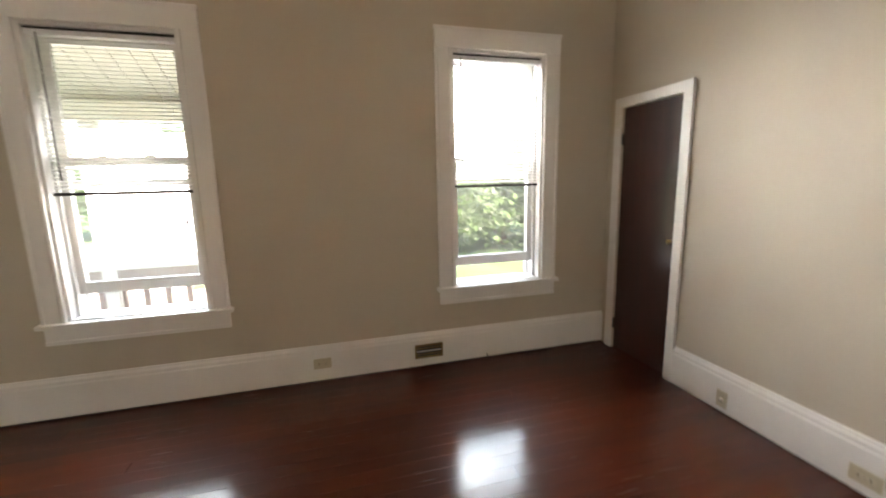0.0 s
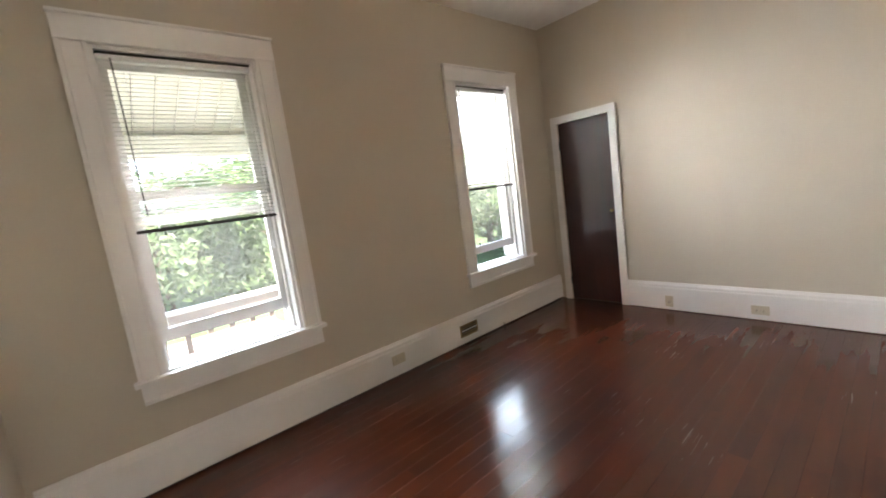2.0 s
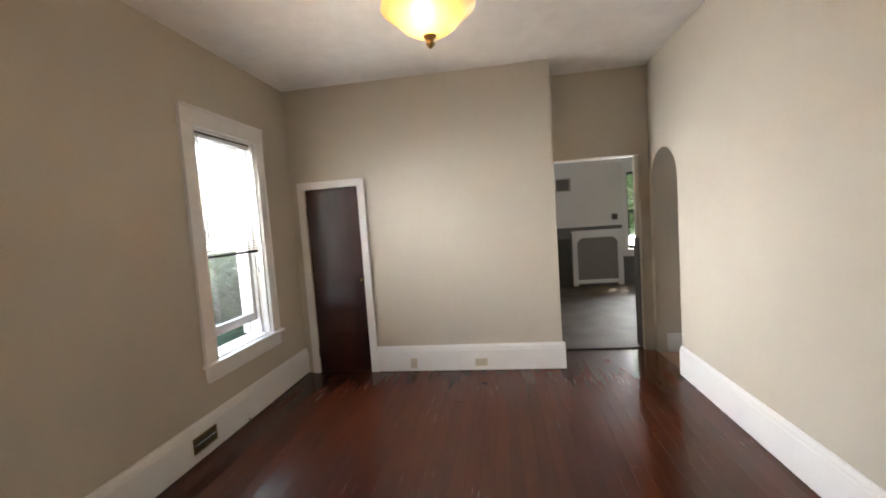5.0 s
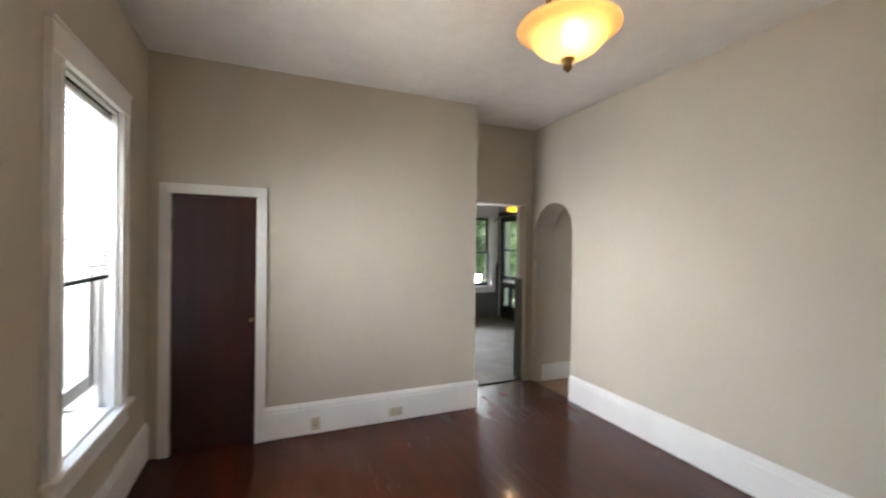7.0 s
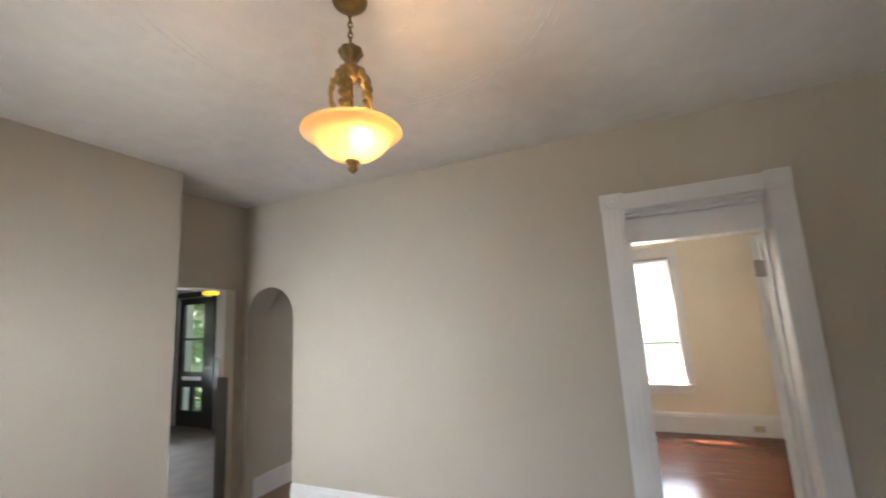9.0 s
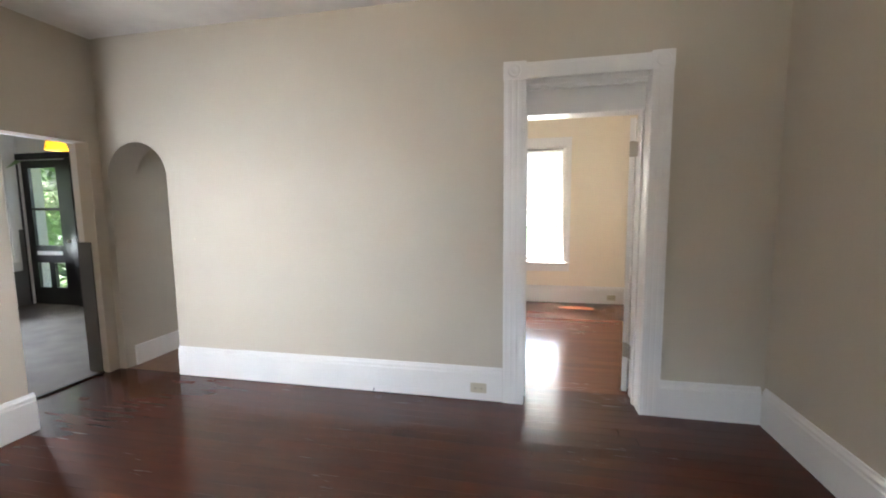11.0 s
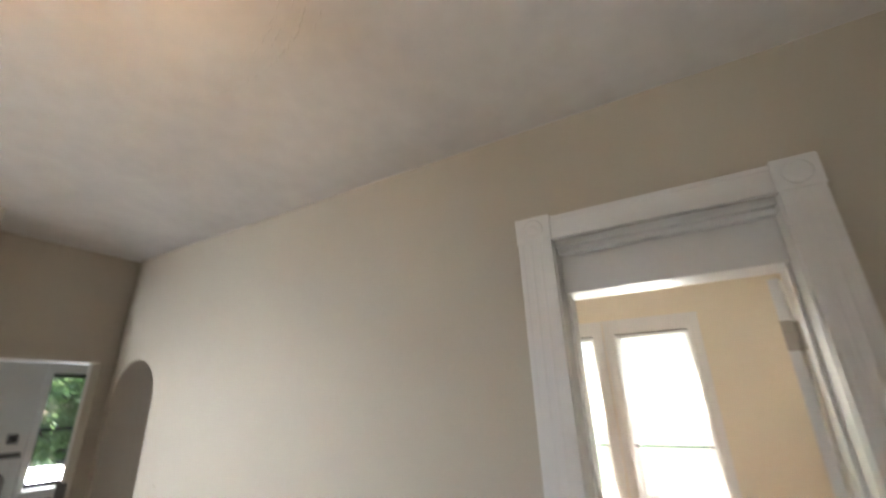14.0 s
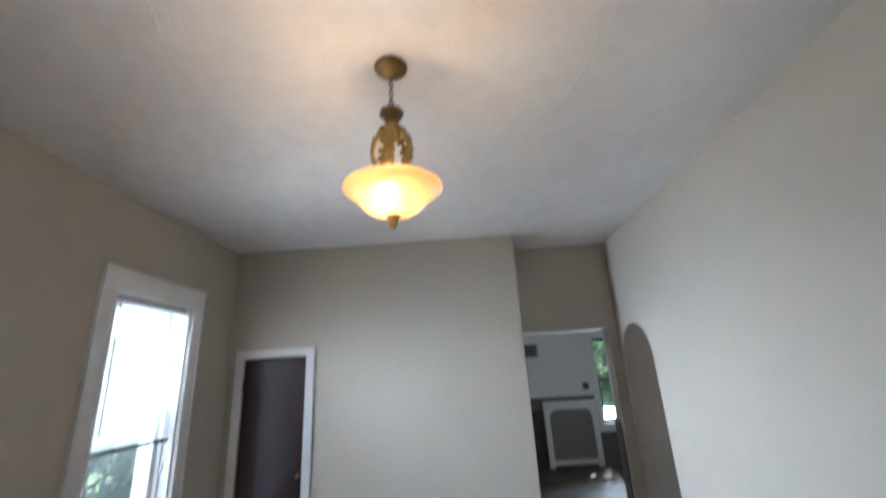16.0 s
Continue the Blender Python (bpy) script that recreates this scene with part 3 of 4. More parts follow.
# ---- doorway to the south room ----
def south_doorway():
    d = thing("door_2", "open white panelled door in a tall white fluted casing", "door", kind="structure")
    x0, x1 = -3.855, -3.050
    for a, b in ((x0 - 0.105, x0 + 0.018), (x1 - 0.018, x1 + 0.125)):
        bm = bmesh.new()
        w = b - a
        outline = [(a, 0), (a, 0.024)]
        for k in range(3):
            c = a + w * (0.24 + 0.26 * k)
            outline += [(c - 0.016, 0.024), (c - 0.010, 0.0226), (c + 0.010, 0.0226), (c + 0.016, 0.024)]
        outline += [(b, 0.024), (b, 0)]
        ends = [[bm.verts.new((x, SWALL + y, z)) for x, y in outline] for z in (0.0, 2.235)]
        n = len(outline)
        for k in range(n):
            bm.faces.new((ends[0][k], ends[0][(k + 1) % n], ends[1][(k + 1) % n], ends[1][k]))
        bm.faces.new(ends[0])
        bm.faces.new(ends[1])
        bmesh.ops.recalc_face_normals(bm, faces=bm.faces)
        part("fluted_casing", bm, M_TRIM, d)
        blk = part("corner_block", boxes((a - 0.004, b + 0.004, SWALL, SWALL + 0.030, 2.235, 2.352), bevel=0.003), M_TRIM, d, "square corner block with a turned rosette")
        ros = lathe([(0.044, 0), (0.044, 0.002), (0.036, 0.0035), (0.030, 0.0015), (0.020, 0.0015), (0.014, 0.004), (0.004, 0.0045)], 24)
        bmesh.ops.transform(ros, matrix=Matrix.Translation(((a + b) / 2, SWALL + 0.030, 2.293)) @ Matrix.Rotation(radians(-90), 4, "X"), verts=ros.verts)
        part("rosette", ros, M_TRIM, blk, smooth=True)
    part("head_casing", boxes((x0 + 0.022, x1 - 0.022, SWALL, SWALL + 0.024, 2.235, 2.340), (x0 + 0.022, x1 - 0.022, SWALL, SWALL + 0.028, 2.318, 2.340), (x0 + 0.022, x1 - 0.022, SWALL, SWALL + 0.028, 2.235, 2.250), bevel=0.003), M_TRIM, d)
    part("transom_panel", boxes((x0 + 0.022, x1 - 0.022, SWALL - 0.13, SWALL - 0.095, 2.025, 2.243), (x0 + 0.022, x1 - 0.022, SWALL - 0.095, SWALL - 0.020, 2.212, 2.243), (x0 + 0.022, x1 - 0.022, SWALL - 0.095, SWALL - 0.055, 2.190, 2.213), bevel=0.003), M_TRIM, d)
    part("head_jamb", boxes((x0 + 0.022, x1 - 0.022, SBACK, SWALL - 0.131, 2.025, 2.06)), M_TRIM, d)
    for a, b in ((x0, x0 + 0.022), (x1 - 0.022, x1)):
        part("jamb", boxes((a, b, SBACK - 0.02, SWALL, 0.0, 2.245), bevel=0.002), M_TRIM, d)
    part("door_stop", boxes((x0 + 0.022, x0 + 0.034, SWALL - 0.15, SWALL - 0.115, 0.0, 2.025), (x1 - 0.034, x1 - 0.022, SWALL - 0.15, SWALL - 0.115, 0.0, 2.025), bevel=0.002), M_TRIM, d)
    # The leaf stands open into the far room, hung on the west jamb.
    leaf_pose = Matrix.Translation((x0 + 0.030, SBACK - 0.035, 0.0)) @ Matrix.Rotation(radians(-112), 4, "Z")
    leaf = part("door_leaf", boxes((0.0, 0.76, 0.0, 0.036, 0.012, 2.015), bevel=0.003), M_TRIM, d, "white painted door leaf")
    leaf.matrix_local = leaf_pose
    for a, b, z0, z1 in ((0.11, 0.35, 0.22, 0.85), (0.41, 0.65, 0.22, 0.85), (0.11, 0.35, 1.0, 1.88), (0.41, 0.65, 1.0, 1.88)):
        part("panel", boxes((a, b, -0.004, 0.040, z0, z1), bevel=0.003), M_TRIM, leaf)
    for z in (0.28, 1.745):
        part("hinge_plate", boxes((-0.004, 0.0, 0.001, 0.035, z, z + 0.11), bevel=0.001), M_STEEL, leaf, "worn steel hinge plate")
        part("hinge", boxes((x0 + 0.020, x0 + 0.0245, SBACK + 0.02, SBACK - 0.030, z, z + 0.10), (x0 + 0.024, x0 + 0.034, SBACK - 0.036, SBACK - 0.022, z - 0.003, z + 0.103), bevel=0.001), M_STEEL, d, "worn steel butt hinge")
    return d


south_doorway()


# ---- ceiling lamp ----
def pendant_lamp():
    x, y = LAMP
    lamp = thing("pendant_lamp", "bronze pendant lamp with a lit amber glass bowl", "lamp", Matrix.Translation((x, y, CEIL)))
    part("canopy", lathe([(0.066, 0.0), (0.070, -0.006), (0.066, -0.016), (0.050, -0.030), (0.026, -0.042), (0.010, -0.052)], 32), M_BRONZE, lamp, smooth=True)
    z = -0.048
    k = 0
    while z > -0.215:
        big = 1.45 if z < -0.18 else 1.0
        pts = [(0.0085 * big * math.cos(a), 0.0, z - 0.014 * big + 0.0155 * big * math.sin(a)) for a in (2 * math.pi * i / 12 for i in range(13))]
        bm = tube(pts, 0.0028, 6)
        bmesh.ops.transform(bm, matrix=Matrix.Rotation(radians(90 * (k % 2) + 20), 4, "Z"), verts=bm.verts)
        part("chain_link", bm, M_BRONZE, lamp, smooth=True)
        z -= 0.0235
        k += 1
    part("cup", lathe([(0.010, -0.210), (0.016, -0.214), (0.040, -0.218), (0.048, -0.228), (0.047, -0.240), (0.034, -0.256), (0.025, -0.272), (0.023, -0.288), (0.030, -0.300), (0.046, -0.308), (0.056, -0.318), (0.050, -0.332), (0.030, -0.350), (0.012, -0.365)], 40, 0.06, 8), M_BRONZE, lamp, "carved bronze cup", True)
    part("stem", lathe([(0.006, -0.355), (0.006, -0.68)], 12), M_BRONZE, lamp, smooth=True)
    part("leaf_cup", lathe([(0.012, -0.470), (0.026, -0.480), (0.034, -0.500), (0.030, -0.525), (0.020, -0.545)], 30, 0.10, 6), M_GOLD, lamp, "gilded leaf cup", True)
    for i in range(5):
        a = radians(72 * i + 35)
        pts = []
        for s in range(15):
            q = s / 14
            r = 0.030 + 0.046 * math.sin(math.pi * q ** 0.72) + 0.006 * q
            pts.append((r * math.cos(a), r * math.sin(a), -0.320 - 0.238 * q))
        arm = part("scroll_arm", tube(pts, 0.0100, 8, taper=0.8), M_GOLD, lamp, "curved gilded acanthus arm", True)
        for s, wide in ((1, 1.2), (3, 1.7), (5, 1.7), (7, 1.4), (9, 1.2), (11, 1.0), (13, 0.8)):
            p = Vector(pts[s])
            bm = bmesh.new()
            bmesh.ops.create_uvsphere(bm, u_segments=10, v_segments=6, radius=0.019, matrix=Matrix.Translation(p) @ Matrix.Rotation(a, 4, "Z") @ Matrix.Rotation(radians(25 - 5 * s), 4, "Y") @ Matrix.Diagonal((0.40, wide, 1.15, 1)))
            part("leaf_ornament", bm, M_GOLD, arm, smooth=True)
    bowl = [(0.012, -0.686), (0.045, -0.680), (0.082, -0.664), (0.112, -0.640), (0.132, -0.614), (0.146, -0.592), (0.163, -0.578), (0.182, -0.566), (0.191, -0.556), (0.188, -0.548), (0.176, -0.545)]
    bowl = [(r, -0.686 + 0.87 * (z + 0.686)) for r, z in bowl]
    inner = [(r - 0.005, z + 0.005) for r, z in reversed(bowl[:-2])]
    part("glass_bowl", lathe(bowl + inner, 48, cap=False), M_SHADE, lamp, "marbled amber glass bowl lit from inside", True)
    part("finial", lathe([(0.026, -0.676), (0.027, -0.688), (0.018, -0.697), (0.013, -0.706), (0.018, -0.713), (0.017, -0.721), (0.008, -0.729), (0.002, -0.735)], 20), M_BRONZE, lamp, smooth=True)
    return lamp


pendant_lamp()


# ---- plates on the baseboards ----
def outlet(m, label):
    """A small ivory plate with its sockets, lying on its side. Local x along the wall, y out of it."""
    o = thing("wall_outlet", label, "outlet", m, "baseboard outlets")
    part("plate", boxes((-0.058, 0.058, 0.0, 0.006, -0.036, 0.036), bevel=0.0025), M_IVORY, o)
    for u in (-0.022, 0.022):
        s = part("socket", boxes((u - 0.016, u + 0.016, 0.005, 0.009, -0.014, 0.014), bevel=0.004), M_IVORY, o)
        for dz in (-0.006, 0.006):
            part("slot", boxes((u - 0.005, u + 0.005, 0.0085, 0.0095, dz - 0.0015, dz + 0.0015)), M_SLOT, s)
    part("screw", boxes((-0.003, 0.003, 0.005, 0.008, -0.003, 0.003), bevel=0.001), M_STEEL, o)
    return o


IN_N = Matrix.Rotation(radians(180), 4, "Z")
IN_E = Matrix.Rotation(radians(90), 4, "Z")
outlet(Matrix.Translation((-2.234, -0.024, 0.135)) @ IN_N, "ivory double outlet on the white baseboard under the windows")
outlet(Matrix.Translation((-0.024, -1.778, 0.085)) @ IN_E, "ivory double outlet set in the white baseboard")
outlet(Matrix.Translation((-2.752, SWALL + 0.024, 0.100)), "ivory double outlet on the white baseboard beside the doorway")


def coax_plate():
    o = thing("cable_plate", "small ivory wall plate with a round cable socket", "outlet", Matrix.Translation((-0.024, -1.122, 0.085)) @ IN_E)
    part("plate", boxes((-0.033, 0.033, 0.0, 0.006, -0.05, 0.05), bevel=0.0025), M_IVORY, o)
    k = lathe([(0.014, 0.0), (0.014, 0.006), (0.007, 0.008), (0.007, 0.018), (0.003, 0.018)], 16)
    bmesh.ops.transform(k, matrix=Matrix.Translation((0, 0.005, -0.005)) @ Matrix.Rotation(radians(-90), 4, "X"), verts=k.verts)
    part("socket", k, M_STEEL, o, smooth=True)


coax_plate()


def register():
    g = thing("wall_register", "metal heating register with dark slots in the baseboard", "vent", Matrix.Translation((-1.485, -0.024, 0.125)) @ IN_N)
    w, h = 0.105, 0.052
    part("backing", boxes((-w + 0.01, w - 0.01, 0.0, 0.002, -h + 0.01, h - 0.01)), M_SLOT, g)
    part("frame", boxes((-w, w, 0.0, 0.010, h - 0.014, h), (-w, w, 0.0, 0.010, -h, -h + 0.014), (-w, -w + 0.014, 0.0, 0.010, -h + 0.014, h - 0.014), (w - 0.014, w, 0.0, 0.010, -h + 0.014, h - 0.014), bevel=0.002), M_BRONZE, g)
    for k in range(3):
        z = -0.022 + 0.022 * k
        part("slat", boxes((-w + 0.014, w - 0.014, 0.001, 0.008, z - 0.003, z + 0.003), bevel=0.001), M_BRONZE if k != 1 else M_TRIM, g)


register()
for name, pts in (("cable_stub", [(-1.03, -0.024, 0.035), (-1.03, -0.034, 0.03), (-1.032, -0.037, 0.002)]), ("cable_stub", [(-1.95, SWALL + 0.024, 0.03), (-1.95, SWALL + 0.036, 0.025), (-1.948, SWALL + 0.040, 0.002)])):
    solid(name, tube(pts, 0.005, 6), M_SLOT, "short dark cable stub at the foot of the baseboard", "cable")
solid("plaster_seam", tube([(-0.0005, -1.36, 2.12), (0.0, -1.365, 2.25), (-0.0005, -1.352, 2.46)], 0.0035, 6), M_WALL, "faint raised plaster seam painted over on the wall", "seam")
solid("nail", tube([(-0.42, SWALL, 1.165), (-0.42, SWALL + 0.014, 1.168)], 0.004, 6), M_IVORY, "small nail stuck in the beige wall", "nail")


# ---- archway hall ----
structure("hall_wall_east", boxes((0.40, 0.60, -5.2, SBACK, 0.0, CEIL)), M_WALL, "beige wall of the side hall")
structure("hall_wall_end", boxes((-0.50, 0.60, -5.3, -5.2, 0.0, CEIL)), M_WALL, "beige end wall of the side hall")
structure("baseboard_hall", boxes((0.382, 0.40, -5.2, -3.60, 0.0, 0.185), bevel=0.003), M_TRIM, "white painted baseboard", "baseboard")
structure("hall_floor", boxes((-0.50, 0.60, -5.3, SWALL - 0.02, -0.10, 0.001)), M_TAN, "worn tan wooden floor of the side hall", "floor")

# ---- living room beyond the passage ----
LX, LY0, LY1 = 4.30, -5.35, -2.10
structure("living_room_floor", boxes((0.535, LX + 0.3, LY0 - 0.3, LY1 + 0.2, -0.10, 0.006)), M_CARPET, "worn mottled grey-brown carpet", "floor")
structure("threshold_strip", boxes((0.515, 0.545, -3.415, -2.600, -0.01, 0.012), bevel=0.004), M_SLOT, "thin dark threshold strip", "threshold")
LWIN = (-5.18, -4.40)
structure("living_wall_east", pierced("y", LY0 - 0.3, LY1 + 0.2, LX, LX + 0.22, 0.0, CEIL, [(LWIN[0], LWIN[1], 0.655, 2.15)]), M_WHITEWALL, "white wall with a sash window")
structure("living_wall_south", pierced("x", 0.60, LX, LY0 - 0.22, LY0, 0.0, CEIL, [(3.40, 4.28, 0.0, 2.16)]), M_WHITEWALL, "white wall with the front door")
structure("living_wall_north", boxes((0.60, LX, LY1, LY1 + 0.15, 0.0, CEIL)), M_WHITEWALL, "white wall of the living room")
structure("living_wall_west", boxes((0.60, 0.66, LY0, -3.415, 0.0, CEIL), (0.60, 0.66, -2.60, LY1, 0.0, CEIL), (0.60, 0.66, -3.415, -2.60, 1.966, CEIL)), M_WHITEWALL, "white wall beside the doorway")
structure("wainscot_east", pierced("y", LY0, LY1, LX - 0.012, LX, 0.0, 1.14, [(LWIN[0] - 0.10, LWIN[1] + 0.10, 0.54, 1.14)]), M_GREY, "grey painted wainscot", "wainscot")
structure("wainscot_south", boxes((0.66, 3.298, LY0, LY0 + 0.012, 0.0, 1.14)), M_GREY, "grey painted wainscot", "wainscot")
structure("wainscot_north", boxes((0.66, LX - 0.012, LY1 - 0.012, LY1, 0.0, 1.14)), M_GREY, "grey painted wainscot", "wainscot")
structure("wainscot_jamb", boxes((0.535, 0.66, -3.415, -3.405, 0.006, 1.14), (0.66, 0.672, LY0 + 0.012, -3.405, 0.006, 1.14)), M_GREY, "grey painted wainscot by the doorway", "wainscot")
structure("chair_rail", boxes((LX - 0.035, LX, LWIN[1] + 0.10, LY1, 1.14, 1.175), (0.66, LX - 0.035, LY1 - 0.035, LY1, 1.14, 1.175), bevel=0.004), M_TRIM, "white chair rail", "trim")
TO_E = Matrix.Translation((LX, 0, 0)) @ Matrix.Rotation(radians(-90), 4, "Z")
window("window_3", TO_E, -LWIN[1], -LWIN[0], 0.655, 2.15, 0.0, "black sash window in white casing facing trees", wall=0.22, c=0.07, sash=M_BLACK)


def front_door():
    d = thing("front_door", "black front door with glazed upper and lower panes", "door", kind="structure")
    x0, x1, y = 3.40, 4.28, LY0 - 0.08
    for a, b in ((x0 - 0.10, x0), (x1, LX - 0.002)):
        part("casing", boxes((a, b, LY0, LY0 + 0.02, 0.0, 2.16), bevel=0.003), M_BLACK, d)
    part("head_casing", boxes((x0 - 0.10, LX - 0.002, LY0, LY0 + 0.02, 2.16, 2.25), bevel=0.003), M_BLACK, d)
    part("door_leaf", pierced("x", x0, x1, y, y + 0.045, 0.0, 2.15, [(x0 + 0.24, x1 - 0.12, 0.90, 1.42), (x0 + 0.24, x1 - 0.12, 1.46, 2.04), (x0 + 0.24, x0 + 0.44, 0.26, 0.64), (x0 + 0.54, x1 - 0.12, 0.26, 0.64)]), M_BLACK, d, "black painted stiles and rails")
    for a, b, z0, z1 in ((x0 + 0.23, x1 - 0.11, 0.89, 1.43), (x0 + 0.23, x1 - 0.11, 1.45, 2.05), (x0 + 0.23, x0 + 0.45, 0.25, 0.65), (x0 + 0.53, x1 - 0.11, 0.25, 0.65)):
        part("pane", boxes((a, b, y + 0.02, y + 0.025, z0, z1)), M_CLEAR, d, "glass pane").visible_shadow = False
    part("mail_slot", boxes((x0 + 0.26, x1 - 0.14, y + 0.045, y + 0.052, 0.755, 0.815), bevel=0.002), M_TRIM, d, "pale mail slot plate")
    k = lathe([(0.024, 0.0), (0.024, 0.006), (0.010, 0.012), (0.010, 0.03), (0.026, 0.042), (0.026, 0.056), (0.012, 0.066)], 20)
    bmesh.ops.transform(k, matrix=Matrix.Translation((x0 + 0.06, y + 0.045, 0.97)) @ Matrix.Rotation(radians(-90), 4, "X"), verts=k.verts)
    part("knob", k, M_STEEL, d, smooth=True)


front_door()


def framed_panel():
    """A white frame round a grey board that closes off the old hearth."""
    p = thing("hearth_cover", "white arched frame round a plain grey board against the wall", "panel", Matrix.Translation((LX - 0.012, 0, 0)))
    y0, y1, top = -4.29, -3.37, 1.07
    part("board", boxes((-0.03, -0.001, y0 + 0.07, y1 - 0.07, 0.085, top - 0.09)), M_PANEL, p, "plain grey board")
    for a, b in ((y0, y0 + 0.09), (y1 - 0.09, y1)):
        part("post", boxes((-0.07, 0.0, a, b, 0.0, top - 0.05), bevel=0.006), M_TRIM, p)
    part("top_rail", boxes((-0.07, 0.0, y0 + 0.09, y1 - 0.09, top - 0.14, top - 0.05), (-0.085, 0.0, y0 - 0.015, y1 + 0.015, top - 0.05, top), bevel=0.006), M_TRIM, p)
    for s, y in ((1, y0 + 0.09), (-1, y1 - 0.09)):
        bm = bmesh.new()
        pts = [(y, top - 0.14), (y + s * 0.13, top - 0.14)] + [(y + s * 0.13 * (1 - math.sin(q)), top - 0.14 - 0.13 * (1 - math.cos(q))) for q in (math.pi / 2 * i / 8 for i in range(1, 9))]
        ends = [[bm.verts.new((x, yy, z)) for yy, z in pts] for x in (-0.065, -0.032)]
        n = len(pts)
        for i in range(n):
            bm.faces.new((ends[0][i], ends[0][(i + 1) % n], ends[1][(i + 1) % n], ends[1][i]))
        bm.faces.new(ends[0])
        bm.faces.new(ends[1])
        bmesh.ops.recalc_face_normals(bm, faces=bm.faces)
        part("corner_bracket", bm, M_TRIM, p, "curved corner piece")
    part("bottom_rail", boxes((-0.065, 0.0, y0 + 0.09, y1 - 0.09, 0.05, 0.12), bevel=0.008), M_TRIM, p)


framed_panel()


def mantel():
    """The end of a white fireplace surround that stands out from the north wall."""
    m = thing("mantelpiece", "white painted wooden mantelpiece on the side wall", "mantelpiece")
    for x0 in (3.20, 4.02):
        part("leg", boxes((x0, x0 + 0.14, -2.70, LY1 - 0.012, 0.07, 0.80), bevel=0.006), M_TRIM, m)
        part("foot", boxes((x0 - 0.02, x0 + 0.16, -2.75, LY1 - 0.012, 0.006, 0.07), bevel=0.005), M_TRIM, m)
    part("frieze", boxes((3.20, 4.16, -2.70, LY1 - 0.012, 0.80, 0.865), bevel=0.004), M_TRIM, m)
    part("shelf", boxes((3.14, 4.20, -2.80, LY1 - 0.012, 0.865, 0.91), bevel=0.008), M_TRIM, m)
    part("firebox", boxes((3.34, 4.02, -2.60, LY1 - 0.012, 0.006, 0.80)), M_SLOT, m, "dark closed firebox")


mantel()
M_OLIVE = material("dark_olive_board", (0.050, 0.046, 0.034), 0.6, vary=0.15, scale=2, fine=40, bump=0.06)
solid("hearth_board", boxes((LX - 0.045, LX - 0.014, -3.34, -2.82, 0.006, 0.93), bevel=0.003), M_OLIVE, "dark olive board standing against the grey wainscot", "board")


def wall_vent():
    v = thing("wall_vent", "dark wall vent high on the white wall", "vent", Matrix.Translation((LX, -3.255, 1.96)))
    part("backing", boxes((-0.006, 0.0, -0.13, 0.13, -0.115, 0.115)), M_SLOT, v)
    part("frame", boxes((-0.014, 0.0, -0.15, 0.15, 0.105, 0.125), (-0.014, 0.0, -0.15, 0.15, -0.125, -0.105), (-0.014, 0.0, -0.15, -0.12, -0.105, 0.105), (-0.014, 0.0, 0.12, 0.15, -0.105, 0.105), bevel=0.002), M_STEEL, v)
    for k in range(6):
        y = -0.10 + 0.04 * k
        part("slat", boxes((-0.012, -0.004, y - 0.006, y + 0.006, -0.105, 0.105)), M_PANEL, v)


wall_vent()


def thermostat():
    t = thing("thermostat", "small grey thermostat on the white wall", "thermostat", Matrix.Translation((LX, -4.176, 1.30)))
    part("case", boxes((-0.03, 0.0, -0.055, 0.055, -0.06, 0.06), bevel=0.008), M_GREY, t)
    part("dial", boxes((-0.034, -0.029, -0.03, 0.03, -0.025, 0.03), bevel=0.003), M_SLOT, t)


thermostat()


def small_pendant(x, y, z, group, k=0.85):
    """A small hanging lamp with a yellow glass shade."""
    p = thing("hanging_lamp", "small hanging lamp with a lit yellow glass shade", "lamp", Matrix.Translation((x, y, z)), group)
    part("rod", tube([(0, 0, 0.10), (0, 0, CEIL - z - 0.02)], 0.006, 8), M_BRONZE, p)
    part("canopy", lathe([(0.06, CEIL - z), (0.06, CEIL - z - 0.012), (0.02, CEIL - z - 0.03)], 24), M_BRONZE, p, smooth=True)
    part("shade", lathe([(r * k, h * k + 0.03) for r, h in ((0.105, -0.06), (0.10, -0.02), (0.085, 0.03), (0.055, 0.075), (0.02, 0.10), (0.016, 0.095), (0.05, 0.07), (0.08, 0.025), (0.096, -0.02), (0.10, -0.06))], 32, cap=False), M_YELLOW, p, "yellow glass shade", True)
    bulb("bulb", (x, y, z - 0.01), 0.30, (1.0, 0.76, 0.46), 0.05)
    return p


small_pendant(1.62, -2.62, 1.76, "hanging lamps")
small_pendant(1.44, -3.87, 2.02, "hanging lamps")

# ---- south room ----
RY = -6.75
# These walls carry their warm brightness in the colour.
structure("far_room_wall_south", pierced("x", -4.80, 0.2, RY - 0.22, RY, 0.0, CEIL, [(-3.60, -2.855, 0.585, 2.235), (-2.665, -1.92, 0.585, 2.235)]), M_WALL_LIT, "beige wall coloured as warmly lit, with a pair of sash windows")
structure("far_room_wall_north", pierced("x", -4.575, -0.50, SBACK - 0.012, SBACK, 0.0, CEIL, [(-3.855, -3.05, 0.0, 2.245)]), M_WALL_LIT, "beige wall coloured as warmly lit, beside the doorway")
structure("far_room_wall_east", pierced("y", RY, SBACK - 0.012, -0.60, -0.50, 0.0, CEIL, [(-5.1, -4.75, 0.0, 2.1)]), M_WALL_LIT, "beige wall coloured as warmly lit")
structure("far_room_wall_west", boxes((-4.575, -4.565, RY, SBACK - 0.012, 0.0, CEIL)), M_WALL_LIT, "beige wall coloured as warmly lit")
